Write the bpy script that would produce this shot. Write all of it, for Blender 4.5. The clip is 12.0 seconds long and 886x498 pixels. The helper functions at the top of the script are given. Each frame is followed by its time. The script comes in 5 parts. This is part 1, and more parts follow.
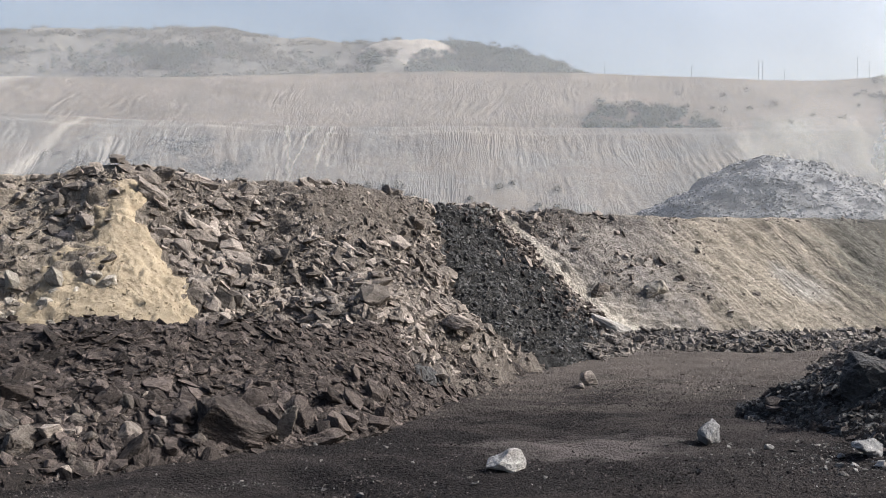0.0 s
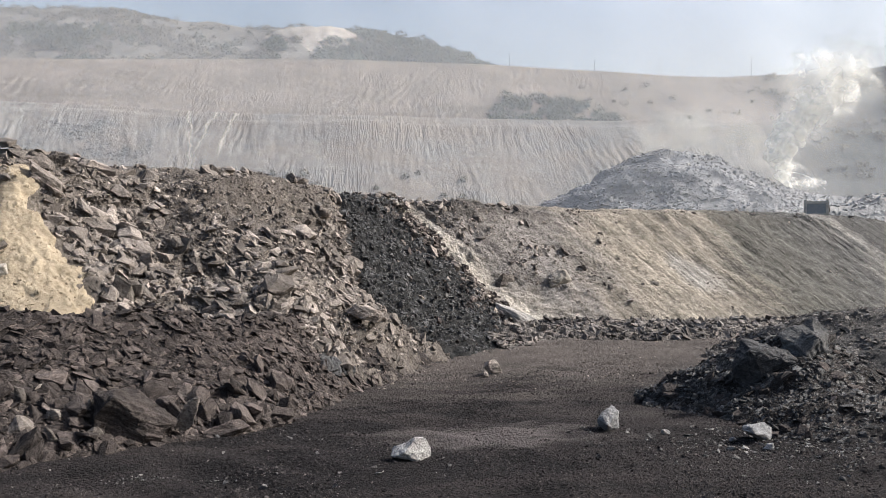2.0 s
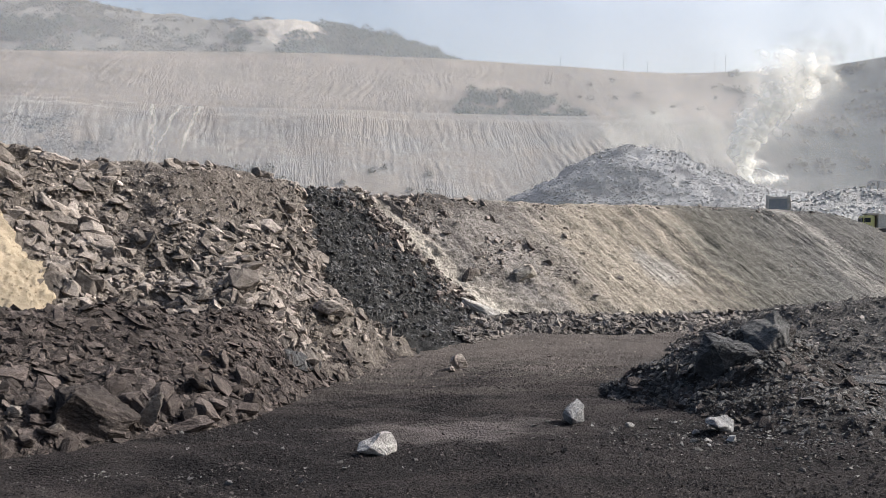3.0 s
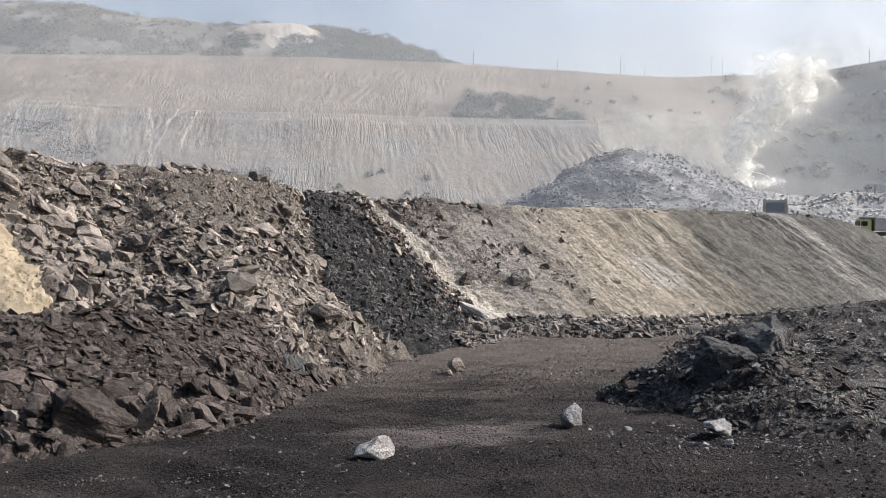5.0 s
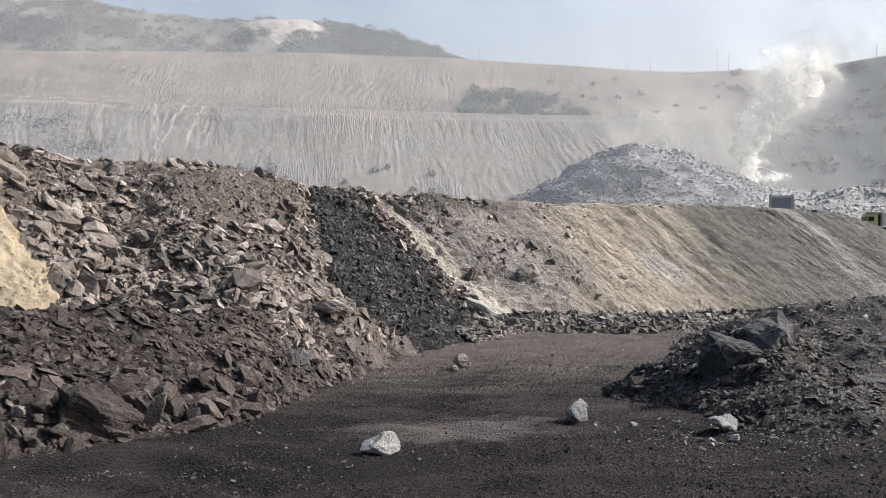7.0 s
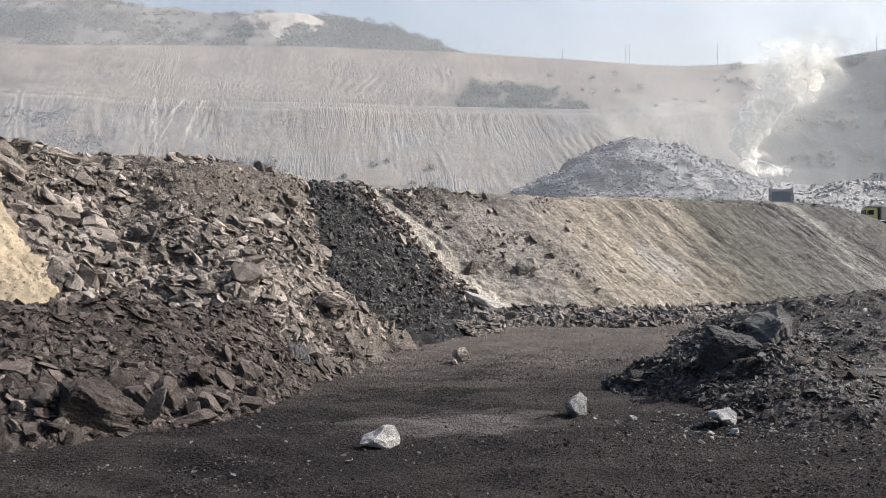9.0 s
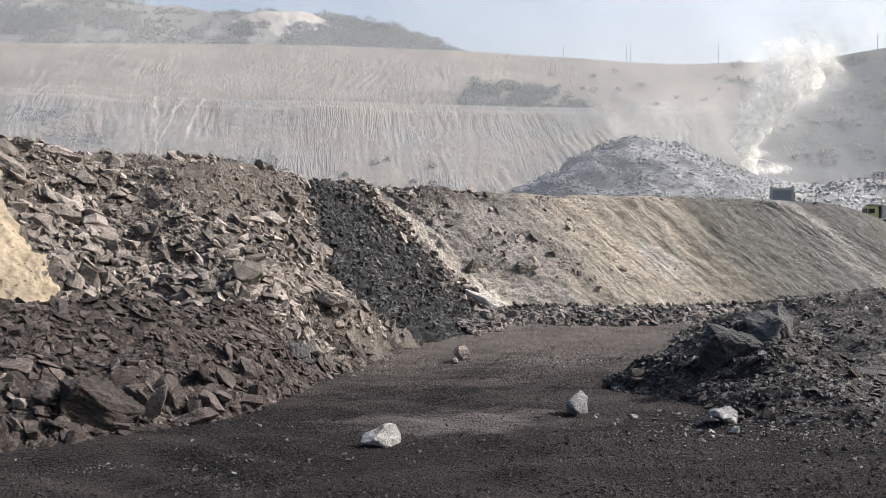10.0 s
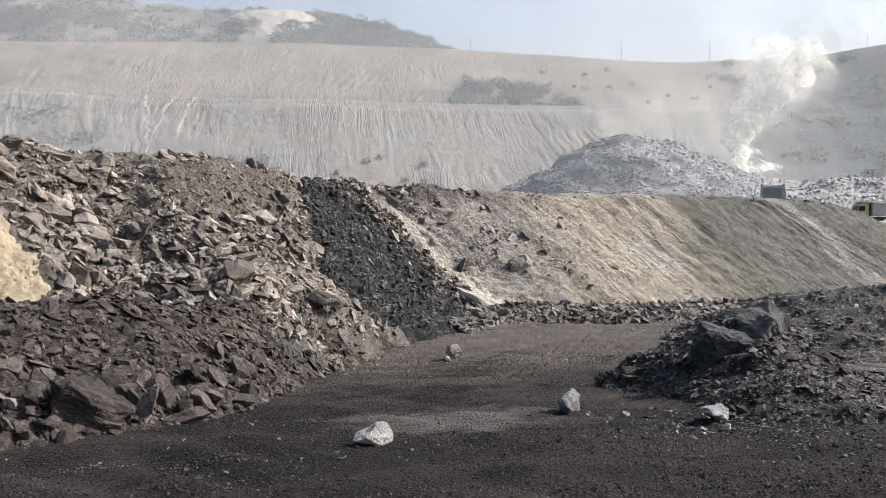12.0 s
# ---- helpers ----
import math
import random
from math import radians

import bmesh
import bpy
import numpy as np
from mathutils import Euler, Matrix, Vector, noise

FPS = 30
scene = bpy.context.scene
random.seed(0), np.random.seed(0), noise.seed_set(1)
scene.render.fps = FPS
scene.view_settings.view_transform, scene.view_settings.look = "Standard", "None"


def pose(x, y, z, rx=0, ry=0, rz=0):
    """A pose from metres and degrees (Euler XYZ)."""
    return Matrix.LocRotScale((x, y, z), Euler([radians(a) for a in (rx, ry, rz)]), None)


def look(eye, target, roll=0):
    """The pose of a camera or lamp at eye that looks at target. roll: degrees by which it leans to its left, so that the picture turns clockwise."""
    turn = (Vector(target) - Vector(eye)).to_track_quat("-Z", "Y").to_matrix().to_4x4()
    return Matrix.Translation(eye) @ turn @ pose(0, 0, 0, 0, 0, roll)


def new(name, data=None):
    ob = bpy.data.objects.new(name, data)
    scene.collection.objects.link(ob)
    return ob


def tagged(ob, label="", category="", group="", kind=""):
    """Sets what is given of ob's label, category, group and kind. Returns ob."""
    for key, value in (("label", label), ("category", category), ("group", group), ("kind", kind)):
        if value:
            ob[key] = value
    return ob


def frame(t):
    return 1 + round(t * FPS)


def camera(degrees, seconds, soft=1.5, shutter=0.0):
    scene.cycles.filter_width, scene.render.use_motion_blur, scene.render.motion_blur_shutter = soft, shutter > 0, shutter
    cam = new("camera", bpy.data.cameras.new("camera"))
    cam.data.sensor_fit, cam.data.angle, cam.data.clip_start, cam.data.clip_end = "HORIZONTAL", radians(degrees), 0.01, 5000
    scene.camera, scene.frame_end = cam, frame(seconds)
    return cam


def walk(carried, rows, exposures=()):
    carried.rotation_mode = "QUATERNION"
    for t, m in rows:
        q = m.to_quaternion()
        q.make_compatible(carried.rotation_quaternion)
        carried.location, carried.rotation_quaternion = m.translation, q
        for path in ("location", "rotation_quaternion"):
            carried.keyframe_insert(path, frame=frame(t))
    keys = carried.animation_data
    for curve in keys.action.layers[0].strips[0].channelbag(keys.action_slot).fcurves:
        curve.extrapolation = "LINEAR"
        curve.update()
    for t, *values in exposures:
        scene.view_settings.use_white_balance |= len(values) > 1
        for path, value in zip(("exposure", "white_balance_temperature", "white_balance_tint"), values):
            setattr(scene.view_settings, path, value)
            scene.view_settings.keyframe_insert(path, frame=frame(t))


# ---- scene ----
cam = camera(50.15, 12.0, soft=0.55)
walk(cam, [
    (0.0, pose(0, 0, 6.0, 90.992, 0.000, 0.000)),
    (0.5, pose(0, 0, 6.0, 90.706, 0.011, -1.363)),
    (1.0, pose(0, 0, 6.0, 90.710, -0.078, -3.217)),
    (1.5, pose(0, 0, 6.0, 90.448, -0.298, -4.739)),
    (2.0, pose(0, 0, 6.0, 90.377, -0.180, -5.701)),
    (2.5, pose(0, 0, 6.0, 89.982, -0.169, -6.754)),
    (3.0, pose(0, 0, 6.0, 90.059, -0.203, -7.742)),
    (5.0, pose(0, 0, 6.0, 90.286, -0.170, -7.893)),
    (5.5, pose(0, 0, 6.0, 90.301, -0.175, -7.838)),
    (6.0, pose(0, 0, 6.0, 90.100, -0.004, -7.402)),
    (6.5, pose(0, 0, 6.0, 90.075, -0.135, -7.604)),
    (7.0, pose(0, 0, 6.0, 90.023, -0.118, -7.561)),
    (9.0, pose(0, 0, 6.0, 89.656, -0.078, -7.590)),
    (9.5, pose(0, 0, 6.0, 89.564, -0.013, -7.307)),
    (10.0, pose(0, 0, 6.0, 89.565, -0.085, -7.540)),
    (10.5, pose(0, 0, 6.0, 89.257, -0.063, -7.414)),
    (11.0, pose(0, 0, 6.0, 89.201, 0.116, -7.145)),
    (11.5, pose(0, 0, 6.0, 89.294, 0.217, -7.234)),
    (12.0, pose(0, 0, 6.0, 89.465, 0.039, -8.034)),
], exposures=((0.0, 0.58), (3.0, 0.60), (7.0, 0.62), (9.0, 0.66), (12.0, 0.72)))

# ---- light ----
SUN_AZ, SUN_EL = 83.0, 39.0     # degrees to the right of +y, degrees above the horizon
world = bpy.data.worlds.new("sky")
scene.world = world
world.use_nodes = True
wn = world.node_tree.nodes
sky = wn.new("ShaderNodeTexSky")
sky.sky_type, sky.sun_disc = "NISHITA", False
sky.sun_elevation, sky.sun_rotation = radians(SUN_EL), radians(SUN_AZ)
sky.altitude, sky.air_density, sky.dust_density, sky.ozone_density = 200, 1.1, 7.0, 1.6
wn["Background"].inputs["Strength"].default_value = 0.15
world.node_tree.links.new(sky.outputs[0], wn["Background"].inputs["Color"])

sun = new("sun", bpy.data.lights.new("sun", "SUN"))
sun.data.energy, sun.data.angle, sun.data.color = 5.0, radians(0.6), (1.0, 0.985, 0.965)
_sd = Vector((math.sin(radians(SUN_AZ)) * math.cos(radians(SUN_EL)), math.cos(radians(SUN_AZ)) * math.cos(radians(SUN_EL)), math.sin(radians(SUN_EL))))
sun.matrix_world = look(_sd * 300, (0, 0, 0))
scene.cycles.transparent_max_bounces = 48

# ---- materials ----


def lin(r, g, b):
    """Linear colour from 0..255 display values."""
    return tuple(((c / 255) / 12.92 if c / 255 <= 0.04045 else ((c / 255 + 0.055) / 1.055) ** 2.4) for c in (r, g, b)) + (1,)


class Nodes:
    """Short hand for building one node material."""

    def __init__(self, name):
        self.mat = bpy.data.materials.new(name)
        self.mat.use_nodes = True
        self.t = self.mat.node_tree
        self.b = self.t.nodes["Principled BSDF"]

    def n(self, kind, **kw):
        nd = self.t.nodes.new(kind)
        for k, v in kw.items():
            setattr(nd, k, v)
        return nd

    def link(self, a, b):
        self.t.links.new(a, b)

    def pos(self):
        return self.n("ShaderNodeNewGeometry").outputs["Position"]

    def uv(self, sx=1, sy=1, add=None):
        m = self.n("ShaderNodeMapping")
        m.inputs["Scale"].default_value = (sx, sy, 1)
        self.link(self.n("ShaderNodeUVMap").outputs[0], m.inputs[0])
        return m.outputs[0]

    def noise(self, vec, scale, detail=5.0, rough=0.6, dist=0.0):
        nd = self.n("ShaderNodeTexNoise")
        self.link(vec, nd.inputs["Vector"])
        for k, v in (("Scale", scale), ("Detail", detail), ("Roughness", rough), ("Distortion", dist)):
            nd.inputs[k].default_value = v
        return nd.outputs["Fac"]

    def ramp(self, fac, stops, mode="LINEAR"):
        nd = self.n("ShaderNodeValToRGB")
        nd.color_ramp.interpolation = mode
        e = nd.color_ramp.elements
        while len(e) < len(stops):
            e.new(0.5)
        for i, (p, c) in enumerate(stops):
            e[i].position, e[i].color = p, (c if isinstance(c, tuple) else (c, c, c, 1))
        self.link(fac, nd.inputs[0])
        return nd.outputs[0]

    def mix(self, fac, a, b, mode="MIX"):
        nd = self.n("ShaderNodeMix", data_type="RGBA", blend_type=mode)
        for v, sock in ((fac, nd.inputs[0]), (a, nd.inputs[6]), (b, nd.inputs[7])):
            if isinstance(v, (int, float, tuple)):
                sock.default_value = v
            else:
                self.link(v, sock)
        return nd.outputs[2]

    def math(self, op, a, b=0.0):
        nd = self.n("ShaderNodeMath", operation=op)
        for v, sock in ((a, nd.inputs[0]), (b, nd.inputs[1])):
            if isinstance(v, (int, float)):
                sock.default_value = v
            else:
                self.link(v, sock)
        return nd.outputs[0]

    def bump(self, height, strength, distance):
        nd = self.n("ShaderNodeBump")
        nd.inputs["Strength"].default_value, nd.inputs["Distance"].default_value = strength, distance
        self.link(height, nd.inputs["Height"])
        self.link(nd.outputs[0], self.b.inputs["Normal"])

    def done(self, colour, rough=0.9, spec=0.3, metal=0.0):
        if isinstance(colour, tuple):
            self.b.inputs["Base Color"].default_value = colour
        else:
            self.link(colour, self.b.inputs["Base Color"])
        self.b.inputs["Roughness"].default_value = rough
        self.b.inputs["Specular IOR Level"].default_value = spec
        self.b.inputs["Metallic"].default_value = metal
        return self.mat


def stone(name, dark, mid, pale, scale=2.0, vary="island", spread=0.5, bump=0.9, dist=0.14, rough=0.92, spec=0.2, beds=7.0):
    """Broken rock: patchy tone, bedding lines, fine grain, each piece its own shade."""
    m = Nodes(name)
    p = m.pos()
    if vary == "object":
        # bedding and grain sit in the piece itself
        tc = m.n("ShaderNodeTexCoord").outputs["Object"]
        mp = m.n("ShaderNodeMapping")
        mp.inputs["Scale"].default_value = (1.5, 1.5, beds)
        m.link(tc, mp.inputs[0])
        bed = m.noise(mp.outputs[0], 1.6, 6, 0.65, 0.6)
    else:
        bed = m.noise(p, scale * 1.1, 6, 0.6, 0.8)
    grain = m.noise(p, scale * 4.5, 10, 0.78)
    tone = m.math("ADD", m.math("MULTIPLY", bed, 0.5), m.math("MULTIPLY", grain, 0.5))
    col = m.ramp(tone, [(0.36, dark), (0.5, mid), (0.66, pale)])
    col = m.mix(1.0, col, m.ramp(m.noise(p, scale * 0.13, 3), [(0.3, 0.7), (0.7, 1.25)]), "MULTIPLY")
    if vary == "island":
        r = m.n("ShaderNodeNewGeometry").outputs["Random Per Island"]
    elif vary == "object":
        r = m.n("ShaderNodeObjectInfo").outputs["Random"]
    else:
        r = m.noise(p, scale * 1.7, 3)
    col = m.mix(1.0, col, m.ramp(r, [(0, 1 - spread), (0.6, 1.0), (0.93, 1 + spread), (1.0, 1 + 1.8 * spread)]), "MULTIPLY")
    if bump:
        m.bump(m.math("ADD", grain, m.math("MULTIPLY", bed, 0.8)), bump, dist)
    return m.done(col, rough, spec)


def plain(name, colour, rough=0.6, metal=0.0, dirt=None, scale=3.0):
    m = Nodes(name)
    if dirt:
        col = m.mix(m.ramp(m.noise(m.pos(), scale, 6), [(0.38, 0.0), (0.7, 0.85)]), colour, dirt)
    else:
        col = m.ramp(m.noise(m.pos(), scale, 4), [(0.2, tuple(c * 0.85 for c in colour[:3]) + (1,)), (0.8, colour)])
    return m.done(col, rough, 0.4, metal)


# dark brown shale of the heaps, coal, pale blocks
SHALE = ((0.068, 0.0582, 0.051, 1), (0.162, 0.1405, 0.124, 1), (0.288, 0.2545, 0.226, 1))
DARK = ((0.0235, 0.0192, 0.0174, 1), (0.057, 0.0468, 0.0425, 1), (0.118, 0.0975, 0.0885, 1))
FINES = ((0.014, 0.0117, 0.0108, 1), (0.03, 0.0252, 0.0234, 1), (0.06, 0.0503, 0.0467, 1))
COAL = ((0.0130, 0.0130, 0.0138, 1), (0.0340, 0.0340, 0.0352, 1), (0.0850, 0.0850, 0.0860, 1))
m_shale = stone("shale_rubble", *SHALE)
m_shale_o = stone("shale_block", *SHALE, vary="object")
m_dark = stone("dark_shale_rubble", *DARK)
m_dark_o = stone("dark_shale_block", *DARK, vary="object")
m_ledge = stone("dark_layered_shale", (0.02, 0.0165, 0.015, 1), (0.060, 0.050, 0.0455, 1), (0.135, 0.114, 0.103, 1), vary="object", spread=0.12, bump=1.0, dist=0.3, beds=11.0)
m_shale_s = stone("shale_fines", *SHALE, vary="soil", spread=0.3, dist=0.3)
m_dark_s = stone("dark_shale_fines", *FINES, vary="soil", spread=0.3, dist=0.3)
m_coal_s = stone("coal_fines", (0.010, 0.010, 0.0105, 1), (0.024, 0.0238, 0.024, 1), (0.05, 0.05, 0.05, 1), vary="soil", spread=0.3, rough=0.95, spec=0.08)
m_coal = stone("coal_rubble", *COAL, rough=0.6, spec=0.4, spread=0.6)
m_coal_o = stone("coal_block", *COAL, vary="object", rough=0.8, spec=0.2)
m_bluerock = stone("blue_grey_rubble", (0.19, 0.193, 0.197, 1), (0.215, 0.218, 0.222, 1), (0.25, 0.252, 0.254, 1), scale=0.5, dist=0.1, spread=0.12)
m_bluerock_s = stone("blue_grey_fines", (0.16, 0.161, 0.163, 1), (0.195, 0.196, 0.198, 1), (0.235, 0.236, 0.236, 1), scale=0.5, vary="soil", dist=0.3, spread=0.12)
m_scree = stone("slate_grey_scree", (0.08, 0.086, 0.09, 1), (0.12, 0.127, 0.132, 1), (0.18, 0.186, 0.19, 1), scale=0.5, spread=0.3)
m_grey_s = stone("grey_shale_fines", (0.028, 0.0265, 0.025, 1), (0.062, 0.058, 0.0545, 1), (0.12, 0.112, 0.105, 1), vary="soil", spread=0.3, dist=0.3)
m_berm = stone("brown_grey_berm_rock", (0.05, 0.045, 0.041, 1), (0.125, 0.112, 0.102, 1), (0.23, 0.21, 0.19, 1))
m_palerock_s = stone("pale_fines", (0.29, 0.286, 0.278, 1), (0.33, 0.325, 0.315, 1), (0.38, 0.374, 0.36, 1), scale=0.5, vary="soil", dist=0.3, spread=0.12)
m_palerock = stone("pale_rubble", (0.32, 0.317, 0.308, 1), (0.38, 0.375, 0.363, 1), (0.46, 0.454, 0.438, 1), scale=0.5, dist=0.15, spread=0.12)
m_greyshard = stone("grey_shale_shards", (0.045, 0.042, 0.039, 1), (0.105, 0.098, 0.091, 1), (0.20, 0.188, 0.175, 1))
m_gravel = stone("coal_gravel", (0.02, 0.018, 0.018, 1), (0.052, 0.0455, 0.045, 1), (0.125, 0.112, 0.108, 1), spread=0.6)
m_palerock_o = stone("pale_block", (0.2, 0.19, 0.175, 1), (0.3, 0.285, 0.265, 1), (0.4, 0.38, 0.355, 1), vary="object", spread=0.1)
m_white = stone("white_limestone", (0.20, 0.193, 0.187, 1), (0.34, 0.328, 0.315, 1), (0.56, 0.55, 0.535, 1), vary="object", spread=0.1, beds=2.0)
m_grey = stone("grey_limestone", (0.10, 0.10, 0.103, 1), (0.19, 0.19, 0.192, 1), (0.36, 0.355, 0.35, 1), vary="object", spread=0.15, beds=2.4)
m_midgrey = stone("weathered_grey_rock", (0.042, 0.042, 0.043, 1), (0.085, 0.084, 0.082, 1), (0.16, 0.157, 0.153, 1), vary="object", spread=0.2)
m_stones = stone("mixed_pale_stones", (0.07, 0.067, 0.064, 1), (0.145, 0.139, 0.133, 1), (0.26, 0.25, 0.238, 1), spread=0.55)
m_buff = stone("buff_sandstone", (0.16, 0.143, 0.12, 1), (0.25, 0.228, 0.196, 1), (0.36, 0.335, 0.295, 1), vary="object", spread=0.3)


def m_ground_make():
    m = Nodes("coal_dust_road")
    p = m.pos()
    fine = m.noise(p, 6.0, 12, 0.8)
    col = m.ramp(fine, [(0.34, (0.0068, 0.0061, 0.0065, 1)), (0.52, (0.0175, 0.0154, 0.0159, 1)), (0.70, (0.0535, 0.0476, 0.0486, 1))])
    # dusty brown drift over the coal, drawn out along the wheel tracks
    mp = m.n("ShaderNodeMapping")
    mp.inputs["Scale"].default_value = (0.10, 0.24, 0.2)
    mp.inputs["Rotation"].default_value = (0, 0, radians(-14))
    m.link(p, mp.inputs[0])
    d = m.math("ADD", m.noise(mp.outputs[0], 1.0, 6, 0.6, 0.8), m.math("MULTIPLY", m.math("SUBTRACT", fine, 0.5), 0.3))
    # pale dust flattened where trucks turn
    sp = m.n("ShaderNodeVectorMath", operation="SUBTRACT")
    m.link(p, sp.inputs[0])
    sp.inputs[1].default_value = (5.0, 31.3, 0)
    sc = m.n("ShaderNodeVectorMath", operation="MULTIPLY")
    m.link(sp.outputs[0], sc.inputs[0])
    sc.inputs[1].default_value = (0.22, 0.48, 0)
    ln = m.n("ShaderNodeVectorMath", operation="LENGTH")
    m.link(sc.outputs[0], ln.inputs[0])
    pale = m.math("ADD", ln.outputs["Value"], m.math("MULTIPLY", m.math("SUBTRACT", m.noise(mp.outputs[0], 3.0, 5, 0.6), 0.5), 2.4))
    col = m.mix(m.ramp(d, [(0.45, 0.0), (0.64, 0.75)]), col, (0.0506, 0.0437, 0.0418, 1))
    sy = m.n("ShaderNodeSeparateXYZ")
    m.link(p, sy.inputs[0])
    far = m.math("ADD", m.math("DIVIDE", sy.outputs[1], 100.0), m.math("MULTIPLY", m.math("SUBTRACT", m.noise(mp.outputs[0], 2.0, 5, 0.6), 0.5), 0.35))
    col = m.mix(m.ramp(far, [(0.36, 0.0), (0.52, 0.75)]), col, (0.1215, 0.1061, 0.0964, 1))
    col = m.mix(m.ramp(pale, [(0.45, 0.8), (1.1, 0.0)]), col, (0.1215, 0.1079, 0.1040, 1))
    vo = m.n("ShaderNodeTexVoronoi")
    vo.inputs["Scale"].default_value = 9.0
    m.link(p, vo.inputs["Vector"])
    v2 = m.n("ShaderNodeTexVoronoi")
    v2.inputs["Scale"].default_value = 21.0
    m.link(p, v2.inputs["Vector"])
    h = m.math("ADD", m.math("SUBTRACT", 1.0, vo.outputs["Distance"]), m.math("MULTIPLY", v2.outputs["Distance"], -0.5))
    h = m.math("ADD", m.math("MULTIPLY", h, m.ramp(m.noise(p, 0.5, 4), [(0.4, 0.35), (0.6, 1.0)])), m.math("MULTIPLY", fine, 1.2))
    m.bump(h, 1.0, 0.2)
    return m.done(col, 0.97, 0.08)


def m_bench_make():
    """Spoil face: brown rubble, a pale clay run, dark rubble, beige gullied clay, dark grey clay. u runs along the crest, v down the face."""
    m = Nodes("bench_face_spoil")
    warp = m.math("SUBTRACT", m.noise(m.uv(2.2, 3.0), 1.0, 5, 0.6), 0.5)
    streak = m.math("SUBTRACT", m.noise(m.uv(9.0, 1.3), 1.0, 6, 0.65, 0.3), 0.5)
    fine = m.noise(m.pos(), 3.0, 9, 0.72)
    sx = m.n("ShaderNodeSeparateXYZ")
    m.link(m.uv(), sx.inputs[0])
    u, v = sx.outputs[0], sx.outputs[1]
    jit = m.math("ADD", m.math("MULTIPLY", warp, 0.9), m.math("MULTIPLY", streak, 0.7))
    x = m.math("DIVIDE", m.math("ADD", m.math("ADD", u, m.math("MULTIPLY", v, 0.5)), jit), 17.0)
    st = lambda a: a / 17.0
    col = m.ramp(x, [
        (0.0, (0.25, 0.218, 0.18, 1)), (st(2.9), (0.23, 0.198, 0.162, 1)), (st(3.5), (0.128, 0.112, 0.099, 1)), (st(7.5), (0.128, 0.112, 0.099, 1)), (st(8.6), (0.1807, 0.1661, 0.1561, 1)), (st(9.75), (0.1807, 0.1661, 0.1537, 1)),
        (st(10.15), (0.2350, 0.2085, 0.1724, 1)), (st(10.5), (0.2651, 0.2341, 0.1911, 1)), (st(10.95), (0.2471, 0.2195, 0.1823, 1)), (st(11.35), (0.1159, 0.1106, 0.0968, 1)),
        (st(12.4), (0.1026, 0.1005, 0.0958, 1)), (st(12.75), (0.2290, 0.2158, 0.1998, 1)), (st(13.0), (0.0981, 0.0958, 0.0911, 1)), (st(15.5), (0.0981, 0.0958, 0.0911, 1))])
    # pale clay run beside the coal
    d = m.math("ADD", m.math("SUBTRACT", u, m.math("MULTIPLY", v, 1.2)), m.math("MULTIPLY", jit, 0.5))
    pale = m.math("MULTIPLY", m.ramp(m.math("DIVIDE", d, 17.0), [(st(7.9), 1.0), (st(8.35), 0.0)]), m.ramp(m.math("DIVIDE", u, 17.0), [(st(7.3), 0.0), (st(7.6), 1.0)]))
    col = m.mix(pale, col, (0.36, 0.33, 0.288, 1))
    # dark rubble tipped over the crest
    cap = m.math("MULTIPLY", m.ramp(m.math("ADD", v, m.math("MULTIPLY", jit, 0.12)), [(0.06, 0.85), (0.2, 0.0)]), m.math("MULTIPLY", m.ramp(m.math("DIVIDE", u, 17.0), [(st(7.9), 0.0), (st(8.1), 1.0)]), m.ramp(m.math("DIVIDE", u, 17.0), [(st(9.5), 1.0), (st(10.0), 0.0)])))
    col = m.mix(cap, col, (0.062, 0.056, 0.052, 1))
    # white clay patch
    a = m.math("MULTIPLY", m.math("SUBTRACT", m.math("ADD", u, m.math("MULTIPLY", warp, 0.5)), 10.48), 5.0)
    b = m.math("MULTIPLY", m.math("SUBTRACT", v, 0.6), 5.0)
    rr = m.math("ADD", m.math("ADD", m.math("MULTIPLY", a, a), m.math("MULTIPLY", b, b)), m.math("MULTIPLY", streak, 2.5))
    col = m.mix(m.ramp(rr, [(0.1, 0.75), (1.0, 0.0)]), col, (0.31, 0.295, 0.27, 1))
    col = m.mix(1.0, col, m.ramp(m.noise(m.uv(6.0, 0.9), 1.0, 6, 0.65, 0.5), [(0.34, 0.74), (0.5, 1.0), (0.68, 1.2)]), "MULTIPLY")
    col = m.mix(1.0, col, m.ramp(m.noise(m.uv(15.0, 6.0), 1.0, 6, 0.7, 0.8), [(0.36, 0.72), (0.52, 1.0), (0.66, 1.2)]), "MULTIPLY")
    gul = m.noise(m.uv(26.0, 1.6), 1.0, 5, 0.7, 0.2)
    col = m.mix(1.0, col, m.ramp(gul, [(0.34, 0.82), (0.5, 1.0), (0.66, 1.2)]), "MULTIPLY")
    col = m.mix(1.0, col, m.ramp(fine, [(0.3, 0.6), (0.7, 1.4)]), "MULTIPLY")
    rilled = m.math("MULTIPLY", m.noise(m.uv(30.0, 2.2), 1.0, 5, 0.65, 0.5), m.ramp(m.math("DIVIDE", u, 17.0), [(0.5, 0.0), (0.6, 1.5)]))
    m.bump(m.math("ADD", m.math("MULTIPLY", fine, 1.4), rilled), 1.0, 0.34)
    return m.done(col, 0.95, 0.1)


PALE, DIRT = (0.34, 0.315, 0.28, 1), (0.16, 0.155, 0.148, 1)


